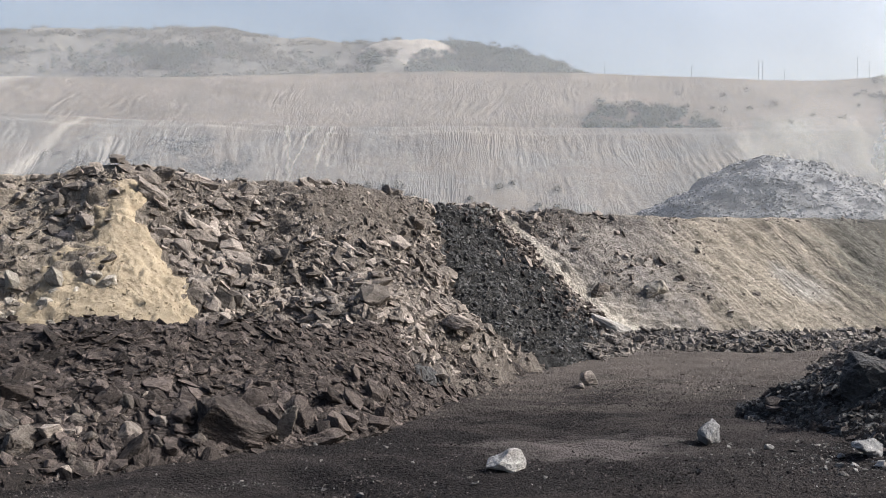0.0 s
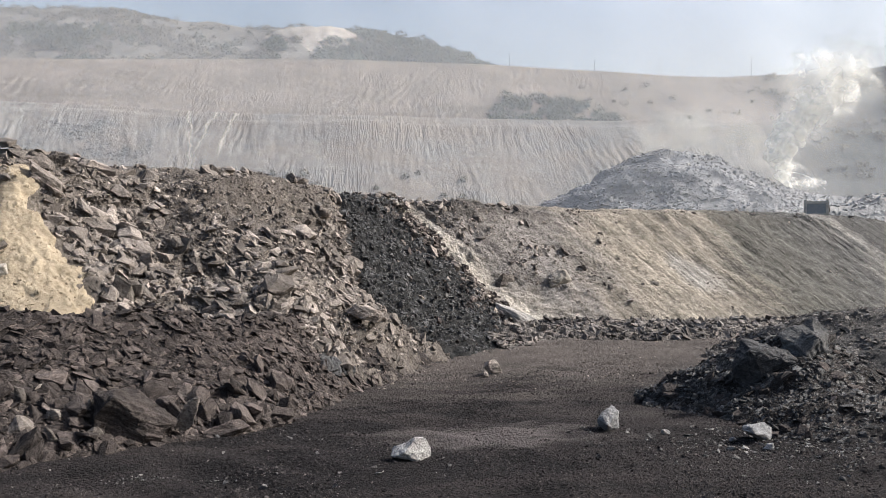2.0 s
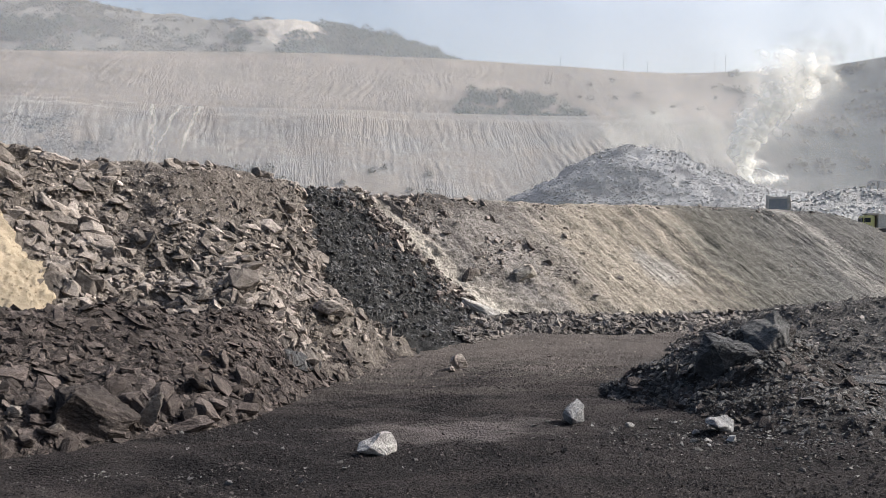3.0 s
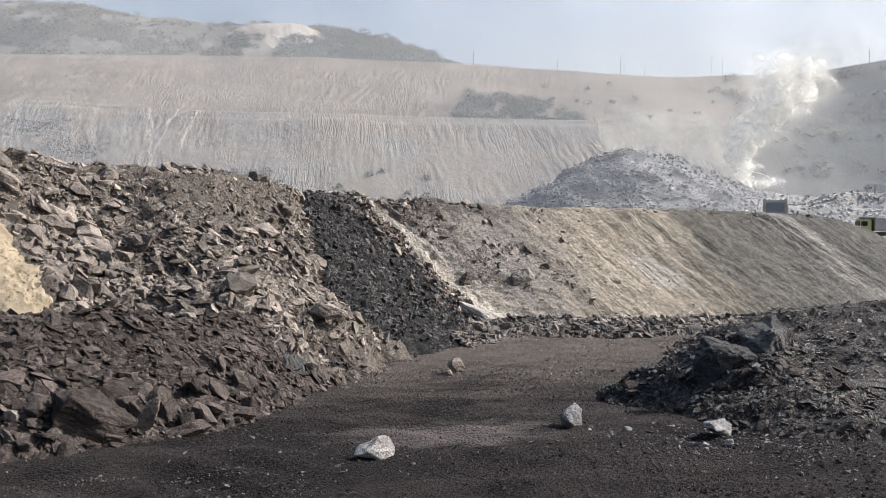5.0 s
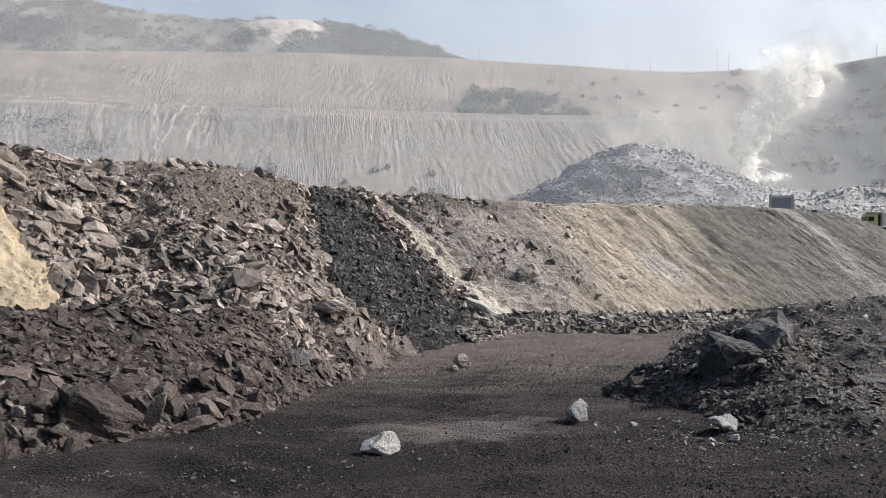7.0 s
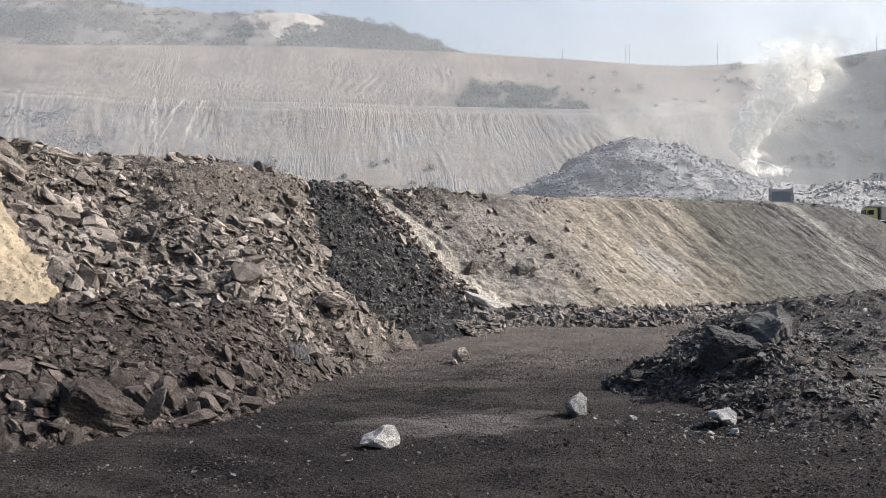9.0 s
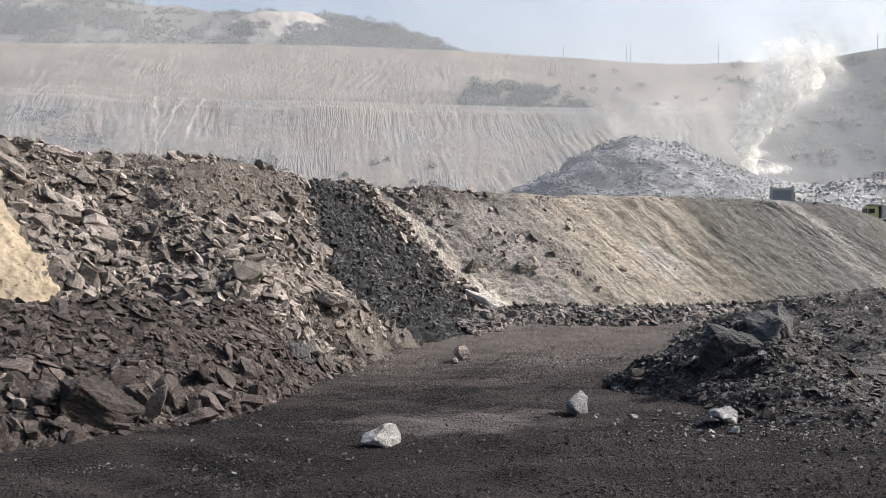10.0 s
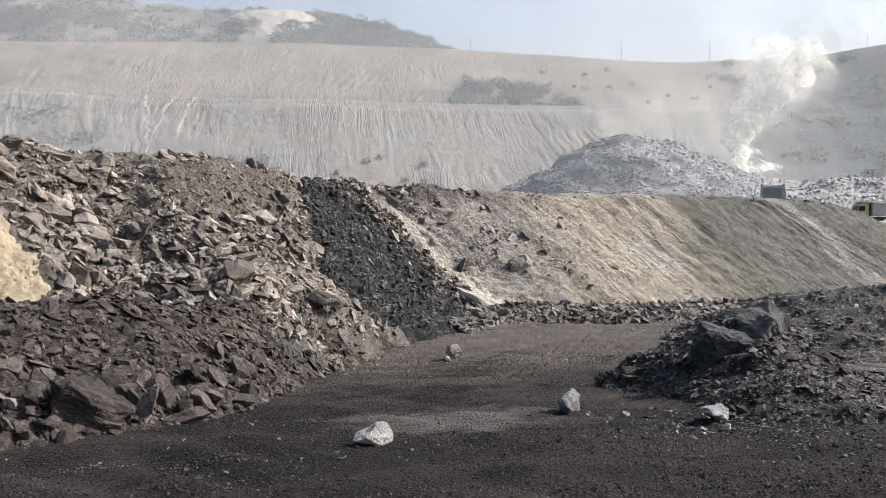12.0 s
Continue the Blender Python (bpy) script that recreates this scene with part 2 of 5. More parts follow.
def m_wall_make(name, a, b, c, ux, uy, washes=(), cover=None, tint=None):
    """Overburden wall with gullies. washes are pale runs of soil: place along the crest, lean, half width, foot.
    cover: where along the crest dry scrub takes over, its tone darkened for shade and haze too. tint: a second soil in
    broad patches."""
    m = Nodes(name)
    rill = m.noise(m.uv(ux, uy), 1.0, 6, 0.65, 0.4)
    big = m.noise(m.pos(), 0.018, 5, 0.6, 0.5)
    col = m.ramp(big, [(0.32, a), (0.5, b), (0.68, c)])
    if tint:
        col = m.mix(m.ramp(m.noise(m.uv(1.1, 2.2), 1.0, 6, 0.65, 0.6), [(0.46, 0.0), (0.6, 0.8)]), col, tint)
    col = m.mix(1.0, col, m.ramp(rill, [(0.3, 0.8), (0.7, 1.14)]), "MULTIPLY")
    col = m.mix(1.0, col, m.ramp(m.noise(m.pos(), 0.35, 7, 0.7), [(0.3, 0.78), (0.7, 1.18)]), "MULTIPLY")
    sx = m.n("ShaderNodeSeparateXYZ")
    m.link(m.uv(), sx.inputs[0])
    if washes:
        wob = m.math("MULTIPLY", m.math("SUBTRACT", m.noise(m.uv(9.0, 9.0), 1.0, 6, 0.7), 0.5), 0.16)
    for mid, lean, half, foot, run in washes:
        off = m.math("ABSOLUTE", m.math("SUBTRACT", m.math("ADD", sx.outputs[0], wob), m.math("ADD", m.math("MULTIPLY", sx.outputs[1], lean), mid)))
        fac = m.math("MULTIPLY", m.ramp(m.math("DIVIDE", off, half * 4), [(0.12, 0.8), (0.3, 0.0)]), m.ramp(sx.outputs[1], [(foot - 0.08, 1.0), (foot, 0.0)]))
        col = m.mix(fac, col, run)
    grain = m.noise(m.pos(), 0.55, 8, 0.75)
    if cover:
        patch = m.math("ADD", m.math("DIVIDE", sx.outputs[0], 12.0), m.math("MULTIPLY", m.math("SUBTRACT", m.noise(m.pos(), 0.03, 6, 0.65), 0.5), 0.16))
        # scrub colour made darker and bluer to hold the slope's shade and haze
        scrub = m.ramp(m.math("ADD", m.math("MULTIPLY", m.noise(m.uv(2.0, 9.0), 1.0, 5, 0.6, 0.4), 0.6), m.math("MULTIPLY", grain, 0.4)),
                       [(0.38, (0.028, 0.038, 0.038, 1)), (0.52, (0.045, 0.055, 0.053, 1)), (0.66, (0.085, 0.09, 0.085, 1))])
        col = m.mix(m.ramp(patch, [(cover / 12 - 0.05, 0.0), (cover / 12 + 0.05, 0.9)]), col, scrub)
    cut = m.math("ABSOLUTE", m.math("SUBTRACT", m.noise(m.uv(ux * 4, uy * 3.5), 1.0, 3, 0.55, 0.8), 0.5))
    m.bump(m.math("ADD", m.math("MULTIPLY", grain, 0.8), m.math("MULTIPLY", m.ramp(cut, [(0.0, 0.0), (0.09, 1.0)]), m.ramp(m.noise(m.pos(), 0.04, 4, 0.6), [(0.42, 0.0), (0.64, 0.4)]))), 1.0, 0.8)
    return m.done(col, 0.95, 0.05)


m_ground = m_ground_make()
m_bench = m_bench_make()
m_tier1 = m_wall_make("grey_overburden", (0.1593, 0.1549, 0.1482, 1), (0.1867, 0.1804, 0.1714, 1), (0.2149, 0.2052, 0.1919, 1), 9.0, 1.2,
                       [(3.57, 0.32, 0.014, 0.99, PALE), (3.78, -0.18, 0.012, 0.6, PALE), (3.93, -0.1, 0.016, 0.4, PALE), (1.4, -0.4, 0.06, 0.99, PALE), (5.9, -0.5, 0.012, 0.9, DIRT), (6.0, -0.5, 0.012, 0.9, DIRT)], cover=7.5, tint=(0.2100, 0.1831, 0.1560, 1))
m_tier2 = m_wall_make("brown_overburden", (0.1603, 0.1399, 0.1183, 1), (0.1873, 0.1624, 0.1370, 1), (0.2110, 0.1831, 0.1552, 1), 9.0, 1.2, [(1.0, -0.1, 0.12, 0.85, PALE), (5.1, 0.03, 0.012, 0.98, DIRT), (5.2, 0.03, 0.012, 0.98, DIRT)], cover=7.2, tint=(0.1485, 0.1280, 0.1080, 1))
m_hill = m_wall_make("scrub_hill_soil", (0.1275, 0.1252, 0.1155, 1), (0.1507, 0.1465, 0.1339, 1), (0.1739, 0.1662, 0.1502, 1), 3.0, 3.0)
m_sandhill = m_wall_make("pale_sand_mound", (0.33, 0.30, 0.26, 1), (0.39, 0.355, 0.31, 1), (0.44, 0.405, 0.355, 1), 8.0, 2.0)
m_sand = stone("yellow_sand", (0.2016, 0.1646, 0.1142, 1), (0.2646, 0.2184, 0.1554, 1), (0.3234, 0.2730, 0.2016, 1), scale=4.0, vary="soil", spread=0.12, dist=0.07)
m_sandclod = stone("sandstone_clods", (0.2, 0.1386, 0.0966, 1), (0.2436, 0.2016, 0.1428, 1), (0.3192, 0.2688, 0.2016, 1), scale=2.0, spread=0.3)
m_leaf = stone("dusty_foliage", (0.045, 0.064, 0.052, 1), (0.065, 0.085, 0.068, 1), (0.10, 0.12, 0.095, 1), scale=0.3, spread=0.3, bump=0.0)
m_scrub = stone("dry_scrub", (0.10, 0.10, 0.08, 1), (0.135, 0.132, 0.108, 1), (0.17, 0.165, 0.14, 1), scale=0.3, spread=0.25, bump=0.0)
m_pole = plain("weathered_pole", (0.16, 0.15, 0.14, 1), 0.8)
m_cream = plain("dusty_cream_paint", (0.52, 0.49, 0.44, 1), 0.7, dirt=(0.34, 0.30, 0.25, 1))
m_yellow = plain("yellow_cab_paint", (0.72, 0.55, 0.02, 1), 0.45, dirt=(0.55, 0.43, 0.08, 1))
m_faded = plain("faded_yellow_paint", (0.45, 0.43, 0.14, 1), 0.6, dirt=(0.40, 0.37, 0.28, 1))
m_blacksteel = plain("dark_steel", (0.045, 0.043, 0.042, 1), 0.7, dirt=(0.12, 0.10, 0.085, 1))
m_rustbrown = plain("brown_steel", (0.12, 0.085, 0.06, 1), 0.8)
m_rubber = plain("tyre_rubber", (0.02, 0.02, 0.02, 1), 0.85, dirt=(0.08, 0.07, 0.06, 1))
m_glass = plain("dark_window_glass", (0.02, 0.025, 0.03, 1), 0.08)
m_lamp_red = plain("red_lens", (0.35, 0.03, 0.02, 1), 0.3)
m_darkpaint = plain("grey_machine_paint", (0.24, 0.25, 0.26, 1), 0.7, dirt=(0.32, 0.31, 0.29, 1))


def leafy(m):
    """Thin leaves: a share of the light passes through."""
    t = m.t if isinstance(m, Nodes) else m.node_tree
    b = t.nodes["Principled BSDF"]
    src = b.inputs["Base Color"].links[0].from_socket
    tr = t.nodes.new("ShaderNodeBsdfTranslucent")
    mx = t.nodes.new("ShaderNodeMixShader")
    mx.inputs[0].default_value = 0.5
    t.links.new(src, tr.inputs[0])
    t.links.new(b.outputs[0], mx.inputs[1])
    t.links.new(tr.outputs[0], mx.inputs[2])
    t.links.new(mx.outputs[0], t.nodes["Material Output"].inputs["Surface"])


leafy(m_leaf)
leafy(m_scrub)


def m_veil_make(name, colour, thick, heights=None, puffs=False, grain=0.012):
    """Thin smoke, or a sheet put up for haze: a share of the light scatters, the rest passes. thick: least and most
    share.
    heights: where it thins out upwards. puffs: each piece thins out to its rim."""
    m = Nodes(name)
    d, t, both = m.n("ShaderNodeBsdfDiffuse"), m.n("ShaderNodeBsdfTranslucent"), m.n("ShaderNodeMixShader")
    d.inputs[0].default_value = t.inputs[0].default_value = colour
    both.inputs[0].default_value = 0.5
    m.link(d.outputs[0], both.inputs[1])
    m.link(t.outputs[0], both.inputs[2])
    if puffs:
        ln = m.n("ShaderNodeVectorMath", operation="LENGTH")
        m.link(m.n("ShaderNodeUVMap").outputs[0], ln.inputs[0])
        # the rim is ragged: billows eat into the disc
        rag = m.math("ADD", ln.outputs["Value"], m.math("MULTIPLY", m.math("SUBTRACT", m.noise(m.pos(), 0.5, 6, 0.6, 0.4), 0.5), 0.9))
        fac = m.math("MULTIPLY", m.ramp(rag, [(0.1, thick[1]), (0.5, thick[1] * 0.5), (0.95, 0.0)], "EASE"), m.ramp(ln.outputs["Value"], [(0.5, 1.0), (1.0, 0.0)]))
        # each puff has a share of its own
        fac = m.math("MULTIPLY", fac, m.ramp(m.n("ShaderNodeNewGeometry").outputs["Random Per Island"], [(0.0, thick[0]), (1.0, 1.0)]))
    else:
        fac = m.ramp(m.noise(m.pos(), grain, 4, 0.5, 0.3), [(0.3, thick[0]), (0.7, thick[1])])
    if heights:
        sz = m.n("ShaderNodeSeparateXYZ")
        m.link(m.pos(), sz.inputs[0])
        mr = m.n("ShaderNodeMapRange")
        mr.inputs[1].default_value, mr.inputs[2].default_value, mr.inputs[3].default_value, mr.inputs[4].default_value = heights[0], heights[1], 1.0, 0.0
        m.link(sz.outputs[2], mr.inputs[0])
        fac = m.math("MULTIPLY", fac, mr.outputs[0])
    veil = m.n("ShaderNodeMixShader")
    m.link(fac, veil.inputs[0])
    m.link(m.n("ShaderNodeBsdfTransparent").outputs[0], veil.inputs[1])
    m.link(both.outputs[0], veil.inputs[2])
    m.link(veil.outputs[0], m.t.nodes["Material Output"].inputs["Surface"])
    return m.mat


m_smoke_core = m_veil_make("dense_smoke", (0.89, 0.88, 0.83, 1), (0.35, 0.85), (33, 51), grain=0.25)
m_smoke = m_veil_make("smoke", (0.93, 0.92, 0.87, 1), (0.4, 0.42), puffs=True)
m_smoke_thin = m_veil_make("thin_smoke", (0.72, 0.71, 0.65, 1), (0.4, 0.17), (46, 62), puffs=True)
m_spray = plain("white_water_spray", (0.8, 0.81, 0.82, 1), 0.4)


def m_water_make():
    m = Nodes("wet_mud_water")
    m.bump(m.noise(m.pos(), 3.0, 4), 0.1, 0.02)
    return m.done((0.10, 0.10, 0.10, 1), 0.12, 0.5)


m_water = m_water_make()

# ---- helpers for shapes ----
rng = np.random.default_rng(7)
_perm = rng.permutation(256)
_perm = np.concatenate([_perm, _perm, _perm])
_gx, _gy = np.cos(np.arange(256) * 2.399963), np.sin(np.arange(256) * 2.399963)


def gnoise(x, y):
    """Gradient noise, about -0.7 to 0.7."""
    x, y = np.asarray(x, float), np.asarray(y, float)
    xi, yi = np.floor(x).astype(int), np.floor(y).astype(int)
    fx, fy = x - xi, y - yi
    u, v = fx * fx * fx * (fx * (fx * 6 - 15) + 10), fy * fy * fy * (fy * (fy * 6 - 15) + 10)

    def corner(i, j):
        h = _perm[_perm[(xi + i) & 255] + ((yi + j) & 255)]
        return _gx[h] * (fx - i) + _gy[h] * (fy - j)

    a = corner(0, 0) * (1 - u) + corner(1, 0) * u
    b = corner(0, 1) * (1 - u) + corner(1, 1) * u
    return a * (1 - v) + b * v


def fbm(x, y, octaves=4, gain=0.5):
    total, amp = 0.0, 1.0
    for i in range(octaves):
        total = total + amp * gnoise(x * 2 ** i + 17.3 * i, y * 2 ** i + 9.1 * i)
        amp *= gain
    return total


def smooth(a, b, x):
    t = np.clip((np.asarray(x, float) - a) / (b - a), 0, 1)
    return t * t * (3 - 2 * t)


def spline(pts, s):
    """Points on a smooth line through pts at s = 0 .. len - 1."""
    p = np.asarray(pts, float)
    s = np.clip(np.asarray(s, float), 0, len(p) - 1 - 1e-9)
    i = np.floor(s).astype(int)
    f = (s - i)[..., None]
    g = lambda k: p[np.clip(i + k, 0, len(p) - 1)]
    a, b, c, d = g(-1), g(0), g(1), g(2)
    return 0.5 * (2 * b + (c - a) * f + (2 * a - 5 * b + 4 * c - d) * f ** 2 + (3 * b - a - 3 * c + d) * f ** 3)


class Face:
    """A sloping face between a crest line and a toe line; behind the crest lies a flat top or a back slope."""

    def __init__(self, crest, toe, back="flat", relief=None, bow=0.0, dip=0.0):
        self.dip = dip
        self.crest = crest
        self.toe = [(*q, 0.0) if len(q) == 2 else q for q in toe]
        self.back, self.relief, self.bow = back, relief, bow
        self.n = len(crest) - 1

    def base(self, s, t):
        c, e = spline(self.crest, s), spline(self.toe, s)
        t = np.asarray(t, float)[..., None]
        p = c + (e - c) * t
        tz = t[..., 0]
        drop = c[..., 2] - e[..., 2]
        if self.back == "flat":
            z = np.where(tz < 0, c[..., 2] - self.dip * smooth(0, -0.22, tz), c[..., 2] - drop * tz)
        else:
            z = c[..., 2] - drop * np.abs(tz)
        z = z - drop * self.bow * np.sin(np.clip(tz, 0, 1) * math.pi)
        z = z - 0.05 * drop * np.exp(-(tz / 0.05) ** 2)
        p[..., 2] = z
        return p

    def normal(self, s, t):
        d = 0.01
        a = self.base(s + d, t) - self.base(s - d, t)
        b = self.base(s, t + d) - self.base(s, t - d)
        n = np.cross(a, b)
        n /= np.linalg.norm(n, axis=-1, keepdims=True) + 1e-9
        return n * np.sign(n[..., 2:3] + 1e-9)

    def at(self, s, t):
        p = self.base(s, t)
        if self.relief:
            p = p + self.normal(s, np.clip(t, 0.02, 1)) * self.relief(p, s, t)[..., None]
        return p

    def mesh(self, name, ss, ts, lift=None):
        S, T = np.meshgrid(ss, ts, indexing="ij")
        p = self.at(S, T)
        if lift is not None:
            p = p + self.normal(S, np.clip(T, 0.02, 1)) * lift(p, S, T)[..., None]
        return sheet(name, p, S, T)


def sheet(name, p, S=None, T=None):
    """A grid mesh from an array of points, with UVs S and T."""
    a, b = p.shape[:2]
    i = np.arange(a * b).reshape(a, b)
    q = np.stack([i[:-1, :-1], i[1:, :-1], i[1:, 1:], i[:-1, 1:]], -1).reshape(-1, 4)
    pts = p.reshape(-1, 3)
    e1, e2 = pts[q[0, 1]] - pts[q[0, 0]], pts[q[0, 3]] - pts[q[0, 0]]
    if np.cross(e1, e2)[2] < 0:
        q = q[:, ::-1]
    me = bpy.data.meshes.new(name)
    me.vertices.add(len(pts))
    me.vertices.foreach_set("co", pts.astype(np.float32).ravel())
    me.loops.add(q.size)
    me.loops.foreach_set("vertex_index", q.ravel().astype(np.int32))
    me.polygons.add(len(q))
    me.polygons.foreach_set("loop_start", np.arange(0, q.size, 4, dtype=np.int32))
    me.update(calc_edges=True)
    if S is not None:
        uv = me.uv_layers.new(name="UVMap")
        w = np.stack([S.ravel(), T.ravel()], 1)[q.ravel()]
        uv.data.foreach_set("uv", w.astype(np.float32).ravel())
    me.polygons.foreach_set("use_smooth", np.ones(len(q), bool))
    return me


def surface(name, me, material, label, category, kind="structure"):
    me.materials.append(material)
    return tagged(new(name, me), label, category, kind=kind)


def part(name, bm, material, parent, label=""):
    me = bpy.data.meshes.new(name)
    bm.to_mesh(me)
    bm.free()
    me.materials.append(material)
    ob = new(name, me)
    ob.parent = parent
    if label:
        tagged(ob, label)
    return ob


def hull(points):
    bm = bmesh.new()
    for q in points:
        bm.verts.new(q)
    r = bmesh.ops.convex_hull(bm, input=bm.verts)
    junk = [v for v in bm.verts if not v.link_faces]
    bmesh.ops.delete(bm, geom=junk, context="VERTS")
    bmesh.ops.triangulate(bm, faces=bm.faces)
    return bm


def rock_points(n, flat, seed):
    """Corners of a broken block of unit size: a skewed slab with chipped corners."""
    g = np.random.default_rng(seed)
    p = g.uniform(-1, 1, (n, 3))
    big = np.argmax(np.abs(p), axis=1)
    p[np.arange(n), big] = np.sign(p[np.arange(n), big]) * g.uniform(0.8, 1.0, n)
    p *= (1, g.uniform(0.55, 0.95), flat * g.uniform(0.7, 1.2))
    p[:, 0] += p[:, 2] * g.uniform(-0.4, 0.4)
    return p * 0.5


def rock_arrays(count, n, flat, seed):
    out = []
    for k in range(count):
        bm = hull(rock_points(n, flat, seed + k))
        v = np.array([x.co[:] for x in bm.verts])
        bm.verts.index_update()
        f = np.array([[x.index for x in fc.verts] for fc in bm.faces])
        bm.free()
        out.append((v, f))
    return out


BLOCKS = rock_arrays(16, 11, 0.62, 100)
SLABS = rock_arrays(16, 10, 0.32, 200)
SHARDS = rock_arrays(14, 9, 0.17, 250)
CHIPS = rock_arrays(10, 7, 0.6, 300)
GRIT = rock_arrays(10, 5, 0.7, 350)


def turns(normals, tilt, g):
    """Rotation matrices that lay pieces on the normals, spun and tilted by chance."""
    n = len(normals)
    z = normals + g.normal(0, tilt, (n, 3))
    z /= np.linalg.norm(z, axis=1, keepdims=True)
    a = g.normal(0, 1, (n, 3))
    x = a - z * np.sum(a * z, 1, keepdims=True)
    x /= np.linalg.norm(x, axis=1, keepdims=True)
    y = np.cross(z, x)
    return np.stack([x, y, z], 2)


def pieces(name, kinds, pos, rot_, size, material, label, category, parent=None, g=None):
    """Many small pieces joined into one mesh."""
    g = g or rng
    pick = g.integers(0, len(kinds), len(pos))
    vs, fs, base = [], [], 0
    for k, (v, f) in enumerate(kinds):
        idx = np.where(pick == k)[0]
        if not len(idx):
            continue
        w = np.einsum("nij,vj->nvi", rot_[idx], v) * size[idx][:, None, None] + pos[idx][:, None, :]
        vs.append(w.reshape(-1, 3))
        fs.append((f[None] + (np.arange(len(idx)) * len(v))[:, None, None] + base).reshape(-1, 3))
        base += len(idx) * len(v)
    vs, fs = np.concatenate(vs), np.concatenate(fs)
    me = bpy.data.meshes.new(name)
    me.vertices.add(len(vs))
    me.vertices.foreach_set("co", vs.astype(np.float32).ravel())
    me.loops.add(fs.size)
    me.loops.foreach_set("vertex_index", fs.ravel().astype(np.int32))
    me.polygons.add(len(fs))
    me.polygons.foreach_set("loop_start", np.arange(0, fs.size, 3, dtype=np.int32))
    me.update(calc_edges=True)
    me.polygons.foreach_set("use_smooth", np.zeros(len(fs), bool))
    me.materials.append(material)
    ob = new(name, me)
    if parent is not None:
        ob.parent = parent
    return tagged(ob, label, category if parent is None else "", kind="stuff")


def sizes(n, lo, hi, g, power=2.2):
    """Power-law sizes: many small, few large."""
    u = g.uniform(0, 1, n)
    a = 1 - power
    return (lo ** a + u * (hi ** a - lo ** a)) ** (1 / a)


def spread(face, n, s0, s1, t0, t1, g, keep=None):
    s, t = g.uniform(s0, s1, n * 3), g.uniform(t0, t1, n * 3)
    if keep is not None:
        ok = g.uniform(0, 1, n * 3) < keep(s, t)
        s, t = s[ok], t[ok]
    s, t = s[:n], t[:n]
    return face.at(s, t), face.normal(s, t)


def worn_block(name, flat, seed, n=22, cuts=1, rough=0.03, least=0.2, beds=1.0):
    """A larger boulder: chipped edges, bedding ledges and an uneven surface; one mesh to be shared by alike pieces."""
    bm = hull(rock_points(n, flat, seed))
    bmesh.ops.dissolve_limit(bm, angle_limit=radians(14), verts=bm.verts, edges=bm.edges)
    bmesh.ops.bevel(bm, geom=list(bm.edges), offset=0.012, segments=1, affect="EDGES", profile=0.6)
    bmesh.ops.triangulate(bm, faces=bm.faces)
    for _ in range(cuts):
        bmesh.ops.subdivide_edges(bm, edges=[e for e in bm.edges if e.calc_length() > least], cuts=1)
        bmesh.ops.triangulate(bm, faces=bm.faces)
    for v in bm.verts:
        q = v.co * 3 + Vector((seed, 0, 0))
        ledge = noise.noise(Vector((seed, v.co.x * 0.8, v.co.z * 13))) * 0.06 + noise.noise(Vector((seed + 9, v.co.y, v.co.z * 30))) * 0.02
        v.co.x, v.co.y = v.co.x * (1 + ledge * beds), v.co.y * (1 + ledge * beds)
        v.co += Vector((noise.noise(q), noise.noise(q + Vector((9, 4, 1))), noise.noise(q + Vector((2, 7, 5))))) * rough
        v.co += v.co.normalized() * (noise.noise(q * 4) * 0.4 + noise.noise(q * 9) * 0.22) * rough
    me = bpy.data.meshes.new(name)
    bm.to_mesh(me)
    bm.free()
    return me


ROUGH_BLOCKS = [worn_block("rock", 0.62, 400 + k) for k in range(8)]
ROUGH_SLABS = [worn_block("rock", 0.32, 500 + k) for k in range(8)]


def with_material(meshes, material):
    out = []
    for me in meshes:
        c = me.copy()
        c.name = "rock"
        c.materials.append(material)
        out.append(c)
    return out


def rocks_on(parent, meshes, pos, rot_, size, g, sink=0.1):
    """Rocks that can be told apart: an object each, on shared meshes."""
    for p, r, z in zip(pos, rot_, size):
        ob = new("rock", meshes[int(g.integers(0, len(meshes)))])
        ob.parent = parent
        m = Matrix([[*(r[i] * z), p[i]] for i in range(3)] + [[0, 0, 0, 1]])
        m.translation = Vector(p) + Vector(r[:, 2]) * z * sink
        ob.matrix_world = m


# ---- ground ----
def ground_height(x, y):
    """The pit floor, with ruts and hummocks, and the low bank from which the camera looks."""
    d = np.hypot(x, y)
    near = smooth(200, 60, d)
    h = 0.22 * fbm(x / 9.0, y / 6.0, 3) * near + 0.05 * fbm(x / 0.9, y / 0.9, 3) * near
    sweep = np.hypot(x + 30, y - 2.0)       # wheel ruts that curve round the heap
    h = h + 0.1 * np.sin(sweep * 2.6 + 1.5 * gnoise(x / 6, y / 6)) * smooth(0.0, 0.4, gnoise(x / 7, y / 9) + 0.15) * near
    h = h + 0.09 * fbm(x / 2.6 + 0.2 * y, y / 0.7, 3) * smooth(36, 46, y) * near
    return h * smooth(12, 18, y) + 4.3 * smooth(13, 5, y) * smooth(-90, -60, -np.abs(x))


